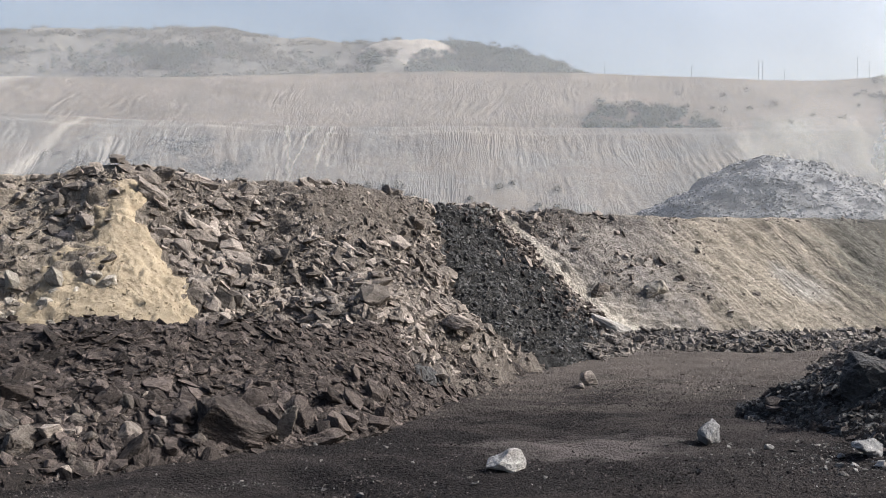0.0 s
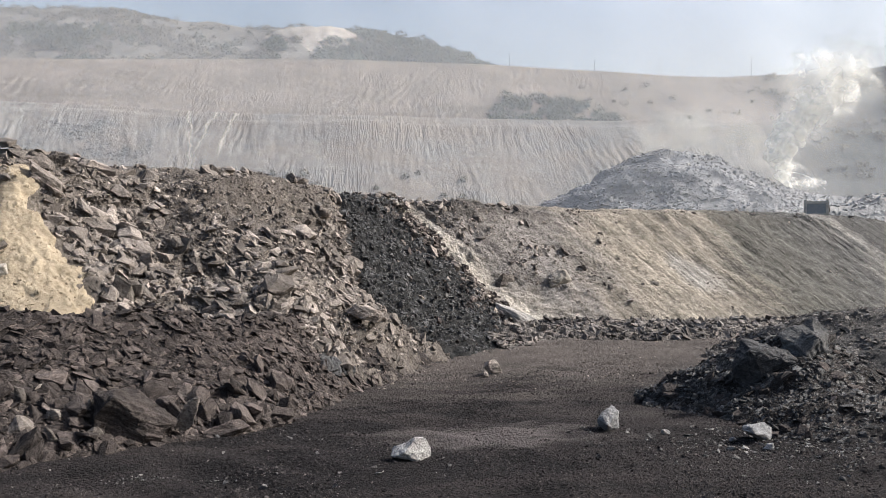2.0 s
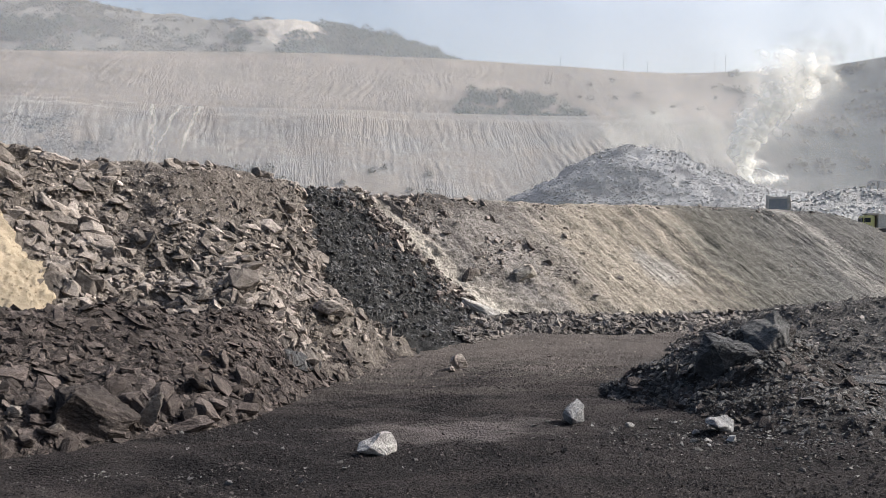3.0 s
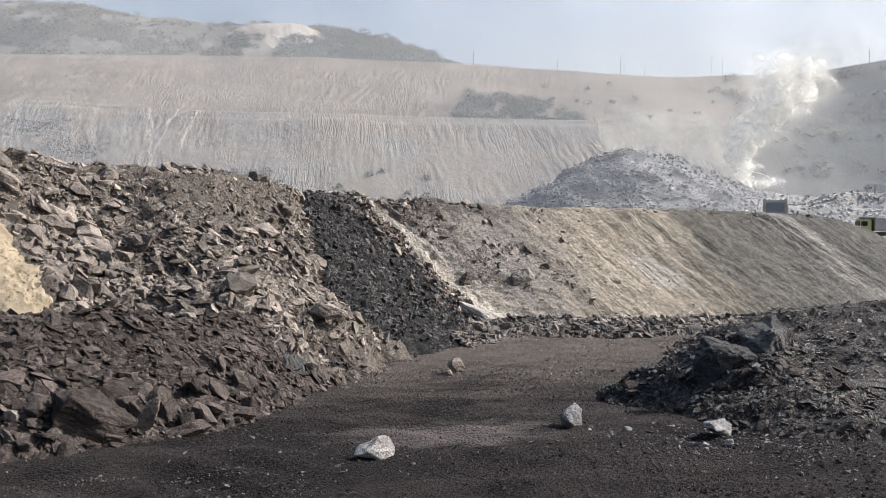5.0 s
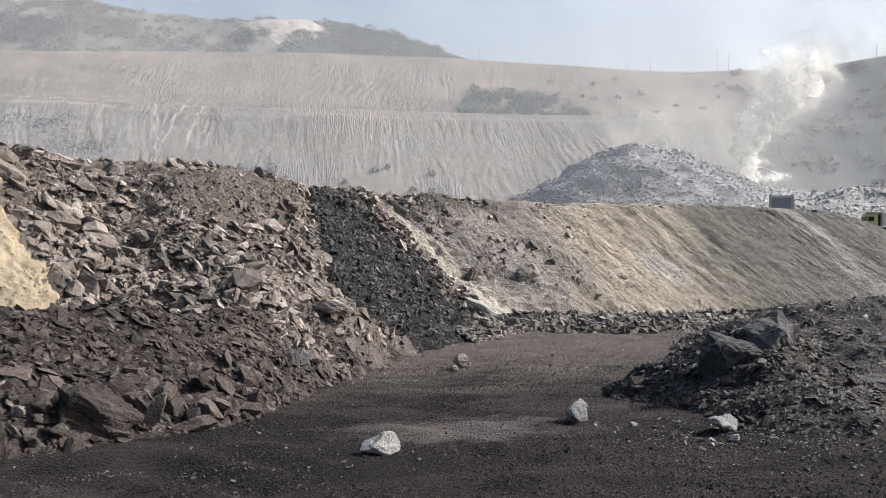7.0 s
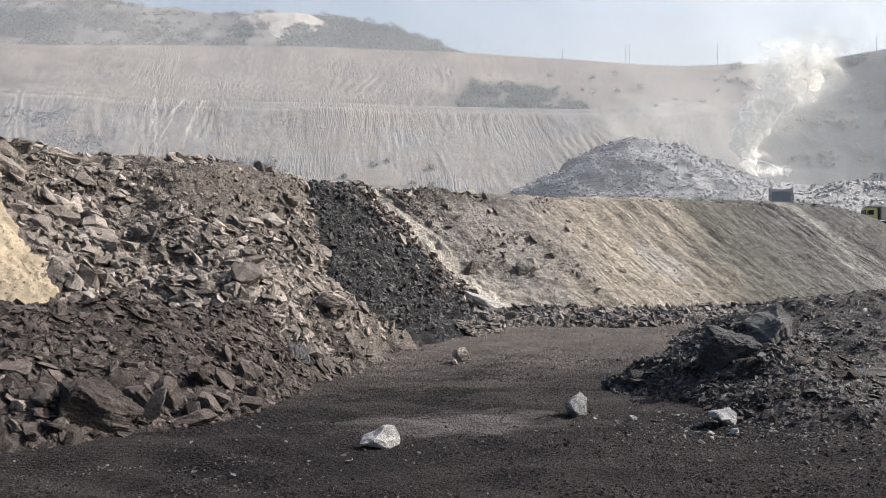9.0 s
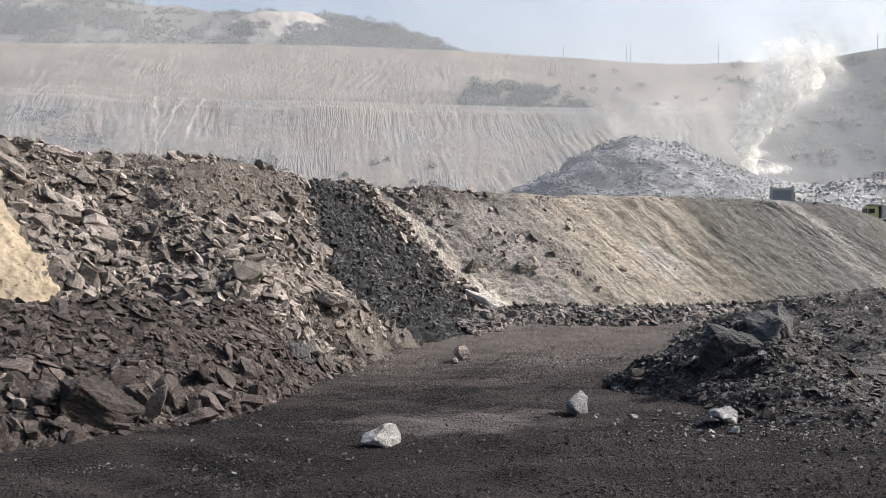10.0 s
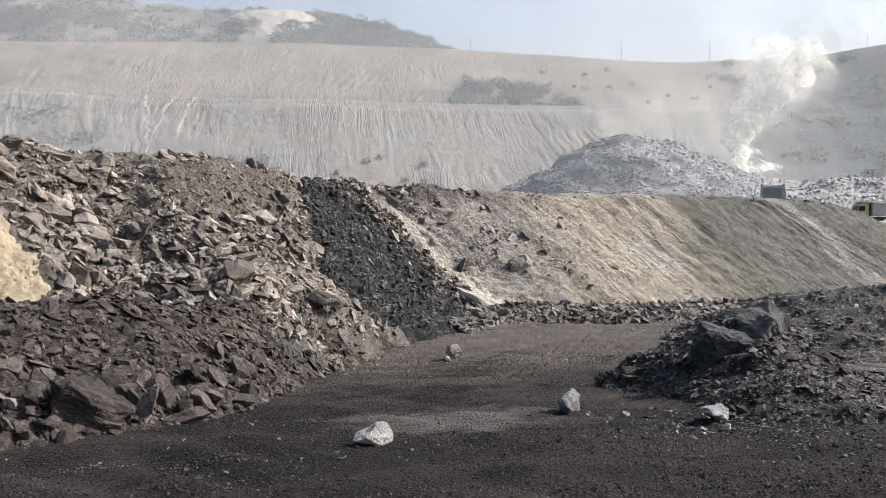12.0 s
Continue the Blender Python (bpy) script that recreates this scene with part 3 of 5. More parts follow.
def build_ground():
    xs = np.concatenate([-np.geomspace(3500, 32, 26), np.arange(-30, 46, 0.25), np.geomspace(54, 3500, 26)])
    ys = np.concatenate([-np.geomspace(3500, 12, 22), np.arange(-10, 18, 2.0), np.arange(18, 44, 0.2), np.arange(44, 80, 0.4), np.geomspace(82, 3800, 28)])
    X, Y = np.meshgrid(xs, ys, indexing="ij")
    p = np.stack([X, Y, ground_height(X, Y)], -1)
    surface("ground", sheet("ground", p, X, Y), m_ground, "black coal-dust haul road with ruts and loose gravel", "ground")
    g = np.random.default_rng(11)
    n = 80000
    y = 20.5 + 28 * g.uniform(0, 1, n) ** 1.5
    x = g.uniform(-0.5, 0.62, n) * (y + 3)
    keep = g.uniform(0, 1, n) < smooth(-0.25, 0.35, gnoise(x / 4, y / 5))  * 0.9 + 0.1
    x, y = x[keep], y[keep]
    z = ground_height(x, y)
    nrm = np.tile((0.0, 0.0, 1.0), (len(x), 1))
    pieces("gravel", GRIT, np.stack([x, y, z + 0.01], 1), turns(nrm, 0.5, g), sizes(len(x), 0.045, 0.16, g, 3.2), m_gravel,
           "loose dark coal gravel scattered over the road", "gravel", g=g)

    n = 5000
    y = g.uniform(42, 68, n)
    x = g.uniform(-0.02, 0.5, n) * y
    pieces("gravel", CHIPS, np.stack([x, y, ground_height(x, y)], 1), turns(np.tile((0.0, 0.0, 1.0), (n, 1)), 0.4, g), sizes(n, 0.05, 0.3, g, 3.0), m_shale,
           "brown gravel over the far road", "gravel", g=g)


build_ground()


def loose_stones():
    """Pale and grey stones strewn before the coal heap and along the foot of the low heap."""
    g = np.random.default_rng(12)
    x = np.concatenate([g.normal(14.0, 2.8, 850), g.uniform(-12, 3, 110), g.normal(-5.6, 0.55, 70), g.normal(-3.4, 0.4, 40)])
    y = np.concatenate([g.normal(28.8, 2.1, 850), g.uniform(24, 34, 110), g.normal(26.0, 0.16, 70), g.normal(26.1, 0.14, 40)])
    z = ground_height(x, y)
    up = np.tile((0.0, 0.0, 1.0), (len(x), 1))
    size = sizes(len(x), 0.06, 0.36, g, 2.9)
    size[-110:] *= 0.6
    pieces("stones", BLOCKS + SLABS, np.stack([x, y, z + 0.02], 1), turns(up, 0.3, g), size, m_stones,
           "grey and pale stones strewn over the road", "stones", g=g)


loose_stones()


# ---- the bench with its spoil face ----
def chute_left(t):
    """Where the coal chute meets the heap, along the crest."""
    return np.interp(t, [0.0, 0.2, 0.45, 0.66, 0.8, 1.0], [6.95, 6.6, 6.38, 6.1, 6.4, 6.9])


def bench_relief(p, s, t):
    sm, tm = s * 8.0, t * 17.0
    rub = smooth(10.7, 9.5, s + 0.4 * t)
    lumps = 0.75 * fbm(p[..., 0] / 4.5, (p[..., 1] + p[..., 2]) / 4.5, 4) + 0.42 * fbm(p[..., 0] / 0.9, (p[..., 1] + p[..., 2]) / 0.9, 3)
    w = sm + 1.2 * gnoise(sm / 6, tm / 6)
    rill = 0.22 * (0.35 - np.abs(gnoise(w / 2.2, tm / 26))) + 0.16 * gnoise(w / 0.9 + 40, tm / 9) + 0.3 * fbm(sm / 0.8, tm / 1.8, 4)
    big = 0.9 * gnoise(sm / 14 + 3, tm / 40 + 5)
    fade = np.where(t < 0, np.exp(t * 6), 1.0)
    nose = 1.1 * smooth(3.5, 5.0, s) * smooth(0.12, -0.3, s - chute_left(t)) * smooth(0.0, 0.2, t) * smooth(1.1, 0.8, t)
    return (lumps * rub + (rill + big) * (1 - rub)) * fade + nose


bench = Face(
    [(-60, 40, 11), (-34, 44, 11.1), (-21.5, 46.5, 10.9), (-16.2, 47.5, 11.3), (-12.4, 54, 11.2), (-7.7, 57.7, 11.3), (-4.5, 67, 11.4), (-1.1, 76, 11.3),
     (4.1, 80, 11), (8.5, 82, 11.2), (20.4, 91, 11), (34, 94, 11), (45, 98, 11), (54, 101.5, 11), (64, 108, 10.6), (74, 114, 8.4), (95, 125, 6.5), (140, 150, 5)],
    [(-40, 18), (-22, 27), (-13.5, 33), (-9.5, 35), (-5, 37.5), (-1, 41), (2.2, 47.5), (6, 56),
     (12, 68), (16.5, 73.5), (29, 76), (42, 80), (55, 84), (66, 88), (76, 95), (84, 103), (104, 114), (145, 138)],
    relief=bench_relief, bow=0.03, dip=0.85)
ss = np.linspace(0, 17, 640)
ts = np.concatenate([-np.geomspace(12, 0.2, 14), np.linspace(-0.15, 1.12, 120)])
bench_ob = surface("bench_slope", bench.mesh("bench_slope", ss, ts), m_bench, "tall mine bench of grey and beige spoil with gullied face", "slope")

# sand that has slid down the heap
def sand_edges(t):
    return np.interp(t, [0.1, 0.13, 0.32, 0.44, 0.7], [2.78, 2.78, 2.48, 2.0, 1.85]), np.interp(t, [0.1, 0.13, 0.28, 0.51, 0.7], [3.1, 3.14, 3.12, 3.34, 3.36])


def sand_lift(p, s, t):
    a, b = sand_edges(t)
    e = np.minimum((s - a) * 0.7, b - s) + 0.14 * fbm(s * 3.3, t * 10, 4)
    e = np.minimum(e, (t - 0.08) * 3)
    return 0.38 * smooth(-0.02, 0.25, e) - 0.55 * smooth(0.08, -0.08, e) + 0.03 * fbm(p[..., 0] / 0.3, p[..., 2] / 0.6, 4) - 0.88 * bench.relief(p, s, t) * smooth(0.0, 0.25, e)


surface("sand_spill", bench.mesh("sand_spill", np.linspace(1.5, 4.5, 190), np.linspace(0.0, 0.95, 150), sand_lift), m_sand,
        "pale yellow sand slide down the dark spoil heap", "sand", "stuff")


def coal_lift(p, s, t):
    right = 7.78 + 0.55 * t
    e = np.minimum(s - chute_left(t), right - s) + 0.16 * fbm(s * 5, t * 11, 4)
    e = np.minimum(e, t * 4 - 0.04)
    return 0.5 * smooth(0.0, 0.3, e) - 0.7 * smooth(0.1, -0.1, e)


surface("coal_spill", bench.mesh("coal_spill", np.linspace(5.7, 8.9, 170), np.linspace(-0.02, 1.08, 130), coal_lift), m_coal_s,
        "chute of fine black coal spilled down the bench", "coal", "stuff")

g = np.random.default_rng(21)
s_, t_ = g.uniform(2.0, 3.3, 2600), g.uniform(0.1, 0.66, 2600)
k = (s_ > sand_edges(t_)[0] + 0.05) & (s_ < sand_edges(t_)[1] - 0.05)
s_, t_ = s_[k], t_[k]
p, n = bench.at(s_, t_), bench.normal(s_, t_)
p = p + n * sand_lift(p, s_, t_)[:, None]
pieces("sand_clods", CHIPS, p, turns(n, 0.5, g), sizes(len(p), 0.05, 0.22, g, 3.2), m_sandclod, "crumbled yellow sandstone clods on the slide", "sand", g=g)
in_sand = lambda s, t: (s > sand_edges(t)[0]) & (s < sand_edges(t)[1]) & (t > 0.1)
left_of_chute = lambda s, t: (s < chute_left(t) + 0.05) * (0.35 + 0.65 * smooth(2.7, 3.2, s))
soil = lambda s, t: smooth(0.55, 0.3, t) * smooth(3.9, 4.4, s) * smooth(6.7, 6.1, s)
fines = lambda s, t: smooth(0.72, 0.84, t) * smooth(5.1, 5.6, s)
on_heap = lambda s, t: np.where(in_sand(s, t), 0.03, (0.3 + 0.7 * smooth(-0.1, 0.25, gnoise(s * 1.6 + 5, t * 5) + 0.75 * (t - 0.42))) * left_of_chute(s, t) * (1 - 0.88 * soil(s, t)) * (1 - 0.85 * fines(s, t)))
p, n = spread(bench, 11000, 0.6, 7.1, -0.02, 0.95, g, on_heap)
pieces("rubble", BLOCKS[:9] + SLABS, p, turns(n, 0.38, g), sizes(len(p), 0.26, 1.35, g, 2.7), m_shale, "broken brown-grey shale rubble", "rubble", bench_ob, g)
p, n = spread(bench, 20000, 0.6, 7.1, -0.02, 0.95, g, lambda s, t: np.where(in_sand(s, t), 0.05, left_of_chute(s, t) * (1 - 0.5 * soil(s, t)) * (1 - 0.7 * fines(s, t))))
pieces("rubble", CHIPS, p, turns(n, 0.5, g), sizes(len(p), 0.09, 0.36, g, 2.6), m_shale, "small broken shale between the blocks", "rubble", bench_ob, g)
p, n = spread(bench, 150, 1.0, 7.0, 0.0, 0.85, g, on_heap)
rocks_on(bench_ob, with_material(ROUGH_BLOCKS + ROUGH_SLABS, m_shale_o), p, turns(n, 0.35, g), sizes(len(p), 0.6, 1.7, g, 2.6), g)
p, n = spread(bench, 110, 0.8, 9.6, -0.05, 0.05, g)
rocks_on(bench_ob, with_material(ROUGH_BLOCKS + ROUGH_SLABS, m_shale_o), p, turns(n, 0.5, g), sizes(len(p), 0.5, 1.6, g, 2.2), g, 0.2)
p, n = spread(bench, 80, 9.6, 15.0, -0.04, 0.05, g)
pieces("rubble", BLOCKS, p, turns(n, 0.5, g), sizes(len(p), 0.25, 0.8, g, 2.4), m_shale, "stones along the crest", "rubble", bench_ob, g)
# rubble over the upper face right of the chute
p, n = spread(bench, 2600, 8.0, 10.5, -0.02, 0.95, g, lambda s, t: (0.1 + 0.9 * smooth(-0.1, 0.3, gnoise(s * 2.4, t * 3) + 0.1)) * smooth(8.1, 8.5, s - 1.1 * t) * smooth(10.5, 9.6, s + 0.5 * t))
pieces("rubble", BLOCKS, p, turns(n, 0.45, g), sizes(len(p), 0.1, 1.0, g, 2.8), m_shale, "brown-grey rubble on the face", "rubble", bench_ob, g)
p, n = spread(bench, 1200, 10.3, 15.5, -0.02, 1.0, g, lambda s, t: 0.1 + 0.9 * smooth(0.1, 0.4, gnoise(s * 1.4, t * 2)))
pieces("rubble", BLOCKS, p, turns(n, 0.45, g), sizes(len(p), 0.08, 0.5, g, 2.8), m_shale, "small stones on the face", "rubble", bench_ob, g)

# coal lumps on the chute
q = lambda s, t: coal_lift(np.zeros(s.shape + (3,)), s, t)
s_, t_ = g.uniform(5.9, 8.6, 26000), g.uniform(0, 1.04, 26000)
k = q(s_, t_) > 0.25
s_, t_ = s_[k], t_[k]
p, n = bench.at(s_, t_), bench.normal(s_, t_)
p = p + n * q(s_, t_)[:, None]
pieces("coal_lumps", CHIPS, p, turns(n, 0.6, g), sizes(len(p), 0.11, 0.6, g, 2.8), m_coal, "loose black coal lumps on the chute", "coal", g=g)

p, n = spread(bench, 3000, 6.6, 8.35, 0.04, 1.03, g, lambda s, t: (0.05 + 0.95 * smooth(7.0, 7.6, s - 0.45 * t)) * (s < 7.85 + 0.5 * t) * (s > chute_left(t) + 0.15) * smooth(-0.3, 0.2, gnoise(s * 5, t * 6)))
pieces("rubble", BLOCKS + SLABS, p + n * 0.45, turns(n, 0.5, g), sizes(len(p), 0.18, 0.8, g, 2.5), m_dark, "dark shale mixed into the coal", "rubble", bench_ob, g)
p, n = spread(bench, 1100, 7.2, 8.4, 0.02, 1.0, g, lambda s, t: smooth(7.35, 7.65, s - 0.5 * t) * (s < 7.9 + 0.5 * t) * smooth(-0.2, 0.2, gnoise(s * 4 + 9, t * 7)))
pieces("rubble", BLOCKS, p + n * 0.45, turns(n, 0.5, g), sizes(len(p), 0.15, 0.9, g, 2.4), m_shale, "brown rock mixed into the coal", "rubble", bench_ob, g)
p, n = spread(bench, 60, 6.9, 8.35, 0.08, 1.02, g, lambda s, t: (0.1 + 0.9 * smooth(7.2, 7.6, s - 0.4 * t)) * (s < 7.85 + 0.5 * t) * (s > chute_left(t) + 0.2))
p = p + n * 0.45
rocks_on(bench_ob, with_material(ROUGH_BLOCKS, m_shale_o), p, turns(n, 0.5, g), sizes(len(p), 0.45, 1.3, g, 2.4), g, 0.0)

p, n = spread(bench, 350, 5.3, 7.2, 0.78, 1.08, g, lambda s, t: 1.0 * (s < chute_left(t) + 0.1))
pieces("rubble", BLOCKS + SLABS, p, turns(n, 0.45, g), sizes(len(p), 0.12, 0.7, g, 2.5), m_shale, "brown-grey rubble at the foot of the heap", "rubble", bench_ob, g)
p, n = spread(bench, 46, 1.5, 2.6, 0.5, 0.64, g)
rocks_on(bench_ob, with_material(ROUGH_BLOCKS, m_buff), p, turns(n, 0.5, g), sizes(len(p), 0.4, 1.2, g, 2.2), g)

# ---- low dark heap in front of the bench ----
def heap_relief(p, s, t):
    return 0.35 * fbm(p[..., 0] / 2.2, (p[..., 1] + p[..., 2]) / 2.2, 4) * smooth(1.15, 0.9, np.abs(t)) + 0.06


low = Face([(-30, 26, 4.5), (-15.4, 33, 4.2), (-10.1, 35, 4.1), (-5.2, 39, 3.6), (-2.4, 43, 3.2), (0.3, 48.5, 2.3), (4, 55, 0.7)],
           [(-24, 17), (-12.3, 25.6), (-8.3, 28.6), (-3.6, 32.3), (-1.2, 37.2), (1.7, 45.4), (5.4, 54)], back="heap", relief=heap_relief)
low_ob = surface("spoil_heap", low.mesh("spoil_heap", np.linspace(0, 6, 260), np.linspace(-0.8, 1.1, 90)), m_dark_s,
                 "low heap of dark broken shale beside the road", "heap", "structure")
p, n = spread(low, 14500, 0.5, 5.9, -0.15, 1.02, g, lambda s, t: smooth(5.5, 4.3, s + 0.5 * (1 - t)) * 0.95 + 0.05)
pieces("rubble", SHARDS + SLABS[:8], p, turns(n, 0.3, g), sizes(len(p), 0.16, 0.9, g, 2.5), m_dark, "dark slabby shale rubble", "rubble", low_ob, g)
p, n = spread(low, 34, 0.5, 2.3, 0.6, 1.02, g)
rocks_on(low_ob, with_material(ROUGH_BLOCKS, m_shale_o), p, turns(n, 0.5, g), sizes(len(p), 0.4, 1.1, g, 2.4), g)
p, n = spread(low, 100, 0.5, 3.6, 0.5, 1.02, g)
rocks_on(low_ob, with_material(ROUGH_SLABS + ROUGH_BLOCKS, m_dark_o), p, turns(n, 0.5, g), sizes(len(p), 0.5, 1.35, g, 2.4), g)

p, n = spread(low, 34, 4.15, 4.6, 0.45, 0.75, g)
rocks_on(low_ob, with_material(ROUGH_SLABS, m_coal_o), p, turns(n, 0.5, g), sizes(len(p), 0.4, 1.0, g, 2.2), g)

# ---- rubble berm at the foot of the face ----
berm = Face([(9, 62, 0.5), (13, 69, 1.0), (18, 69.5, 1.2), (25, 69.5, 1.1), (32, 71, 1.1), (42, 74, 1.0)],
            [(10, 60), (14.5, 65.5), (19, 66.5), (25.5, 66.8), (33, 68), (43, 71)], back="heap", relief=heap_relief)
berm_ob = surface("rubble_berm", berm.mesh("rubble_berm", np.linspace(0, 5, 160), np.linspace(-1.1, 1.1, 40)), m_shale_s,
                  "long low berm of broken rock along the road", "berm", "structure")
p, n = spread(berm, 3600, 0, 5, -0.6, 1.1, g)
pieces("rubble", BLOCKS + SLABS, p, turns(n, 0.5, g), sizes(len(p), 0.2, 1.1, g, 2.2), m_berm, "angular rock along the berm", "rubble", berm_ob, g)

# ---- coal heap beside the road ----
near_heap = Face([(12.2, 38.8, 0.1), (14.6, 38, 1.6), (16.2, 37, 2.4), (18.6, 35.7, 2.9), (21.5, 33.5, 0.55), (26, 30.5, 0.1), (33, 26, 0.05)],
                 [(11.9, 37.0), (13.2, 34.6), (14.0, 31.4), (15.9, 29.6), (18.8, 27.2), (23.2, 25.6), (30, 21.5)], back="heap", relief=heap_relief)
near_ob = surface("coal_heap", near_heap.mesh("coal_heap", np.linspace(0, 6, 200), np.linspace(-1.1, 1.1, 110)), m_dark_s,
                  "heap of black coal and shale shards beside the road", "heap", "structure")
p, n = spread(near_heap, 12000, 0, 5.4, -0.5, 1.12, g, lambda s, t: smooth(1.2, 0.5, t) * 0.85 + 0.15)
pieces("rubble", SHARDS + SLABS + CHIPS, p, turns(n, 0.5, g), sizes(len(p), 0.07, 0.5, g, 2.5), m_coal, "thin black shards of coal and shale", "rubble", near_ob, g)
p, n = spread(near_heap, 8000, 0.8, 5.6, -0.3, 1.15, g)
pieces("rubble", SHARDS + SLABS + CHIPS, p, turns(n, 0.5, g), sizes(len(p), 0.07, 0.45, g, 2.5), m_greyshard, "grey-brown shale shards over the coal", "rubble", near_ob, g)
p, n = spread(near_heap, 120, 0.2, 5.0, -0.1, 1.05, g)
rocks_on(near_ob, with_material(ROUGH_SLABS, m_dark_o), p, turns(n, 0.4, g), sizes(len(p), 0.3, 0.75, g, 2.4), g)

far_heap = Face([(22, 56, 0.2), (26, 53, 2.5), (32, 50, 3.5), (40, 46, 4.4), (52, 40, 4.2)],
                [(21, 54), (23.5, 46), (28, 42.5), (34, 38), (45, 31)], back="heap", relief=heap_relief)
far_ob = surface("spoil_heap", far_heap.mesh("spoil_heap", np.linspace(0, 4, 160), np.linspace(-1.1, 1.1, 80)), m_grey_s,
                 "long heap of grey-black shale behind the coal heap", "heap", "structure")
p, n = spread(far_heap, 8000, 0, 3.2, -0.3, 1.05, g)
pieces("rubble", SLABS + SHARDS, p, turns(n, 0.45, g), sizes(len(p), 0.1, 0.6, g, 2.5), m_berm, "grey-black shale rubble", "rubble", far_ob, g)


def puddle():
    a = np.linspace(0, 2 * math.pi, 48, endpoint=False)
    r = 1 + 0.3 * gnoise(np.cos(a) * 1.7 + 4, np.sin(a) * 1.7)
    bm = bmesh.new()
    level = float(ground_height(np.array([27.0]), np.array([40.6]))[0]) + 0.04
    top = [bm.verts.new((27.0 + 2.2 * c * k, 40.6 + 1.8 * d * k, level)) for c, d, k in zip(np.cos(a), np.sin(a), r)]
    bm.faces.new(top)
    me = bpy.data.meshes.new("puddle")
    bm.to_mesh(me)
    bm.free()
    surface("puddle", me, m_water, "shallow grey puddle between the heaps", "water")


puddle()


# ---- single boulders ----
def boulder(label, seed, flat, dims, at_, turn, material, n=26, taper=0.0):
    me = worn_block("boulder", flat, seed, n=n, cuts=4, rough=0.05 if material in (m_white, m_grey) else 0.075, least=0.08, beds=0.2 if material in (m_white, m_grey, m_palerock_o) else 1.0)
    for v in me.vertices:
        k = 1 - taper * (v.co.z / flat + 0.5)
        v.co.x, v.co.y = v.co.x * k + 0.12 * taper * v.co.z, v.co.y * k
    me.materials.append(material)
    ob = tagged(new("boulder", me), label, "boulder")
    rot_ = Euler([radians(a) for a in turn]).to_matrix()
    lowest = min((rot_ @ Vector((v.co[0] * dims[0], v.co[1] * dims[1], v.co[2] * dims[2])))[2] for v in me.vertices)
    ob.matrix_world = Matrix.Translation((at_[0], at_[1], at_[2] - lowest * 0.93)) @ rot_.to_4x4() @ Matrix.Diagonal((*dims, 1))
    return ob


def gz(x, y):
    return float(ground_height(np.array([x]), np.array([y]))[0])


for lab, seed, flat, dims, (x, y), turn, mt in (
        ("white broken limestone boulder lying on the black road", 33, 0.8, (1.4, 1.2, 1.05), (1.95, 27.6), (6, 10, 25), m_white),
        ("grey pointed boulder standing on the road", 46, 1.0, (1.45, 1.4, 1.05), (9.0, 32.2), (4, 8, 60), m_grey),
        ("brown-grey boulder at the far side of the road", 53, 0.8, (1.15, 1.0, 1.0), (7.2, 47.1), (5, 5, 15), m_shale_o),
        ("small brown rock beside the larger boulder", 54, 0.5, (0.9, 0.6, 0.5), (6.7, 46.2), (5, 5, 80), m_shale_o),
        ("small pale stone on the road", 65, 0.7, (0.45, 0.35, 0.35), (10.6, 30.9), (5, 5, 15), m_white),
        ("grey-white slab boulder beside the coal heap", 76, 0.6, (1.6, 1.35, 1.2), (13.3, 29.6), (15, 20, 25), m_grey),
        ("small grey stone on the road", 77, 0.7, (0.4, 0.35, 0.3), (12.4, 29.6), (5, 5, 45), m_grey),
        ("small pale stone near the coal heap", 79, 0.7, (0.36, 0.3, 0.28), (13.1, 28.4), (5, 5, 145), m_white)):
    boulder(lab, seed, flat, dims, (x, y, max(gz(x, y), 0) + (0.25 if mt is m_palerock_o else 0)), turn, mt, taper=0.45)
for lab, seed, flat, dims, at_, turn, mt, tp in (
        ("huge dark layered shale boulder at the foot of the heap", 61, 0.6, (3.3, 2.6, 2.2), (-6.9, 30.9, 0.0), (16, 28, 20), m_ledge, 0.25),
        ("long pale slab fallen at the foot of the chute", 70, 0.4, (3.8, 1.8, 1.3), (12.7, 70.3, 0.6), (18, 28, -20), m_palerock_o, 0.1),
        ("large pale-brown block between heap and chute", 71, 0.6, (2.3, 1.8, 1.5), (0.9, 47.3, 2.6), (8, 10, 25), m_shale_o, 0.2),
        ("grey angular block on the low heap", 62, 0.7, (1.35, 1.2, 1.1), (-9.0, 31.0, 0.75), (10, 10, 20), m_shale_o, 0.2),
        ("upright shale slab in the low heap", 63, 1.0, (0.55, 0.5, 1.0), (-8.2, 30.6, 0.4), (5, 12, 40), m_shale_o, 0.3),
        ("upright narrow shale slab in the low heap", 64, 1.0, (0.6, 0.4, 1.15), (-5.1, 31.2, 0.35), (4, 14, 15), m_shale_o, 0.3),
        ("flat dark shale block at the roadside", 66, 0.6, (1.7, 1.2, 0.9), (-4.0, 31.8, 0.0), (4, -6, 10), m_dark_o, 0.1),
        ("brown-grey block at the roadside", 67, 0.8, (1.5, 1.2, 1.3), (-12.2, 27.6, 0.35), (4, -6, 50), m_shale_o, 0.25),
        ("pointed shale block at the roadside", 68, 1.0, (0.9, 0.8, 1.1), (-11.0, 28.4, 0.25), (4, 6, 80), m_shale_o, 0.45),
        ("flat shale block lying at the roadside", 69, 0.5, (1.2, 0.8, 0.7), (-10.6, 27.6, 0.0), (3, 3, 5), m_dark_o, 0.1)):
    boulder(lab, seed, flat, dims, at_, turn, mt, taper=tp)
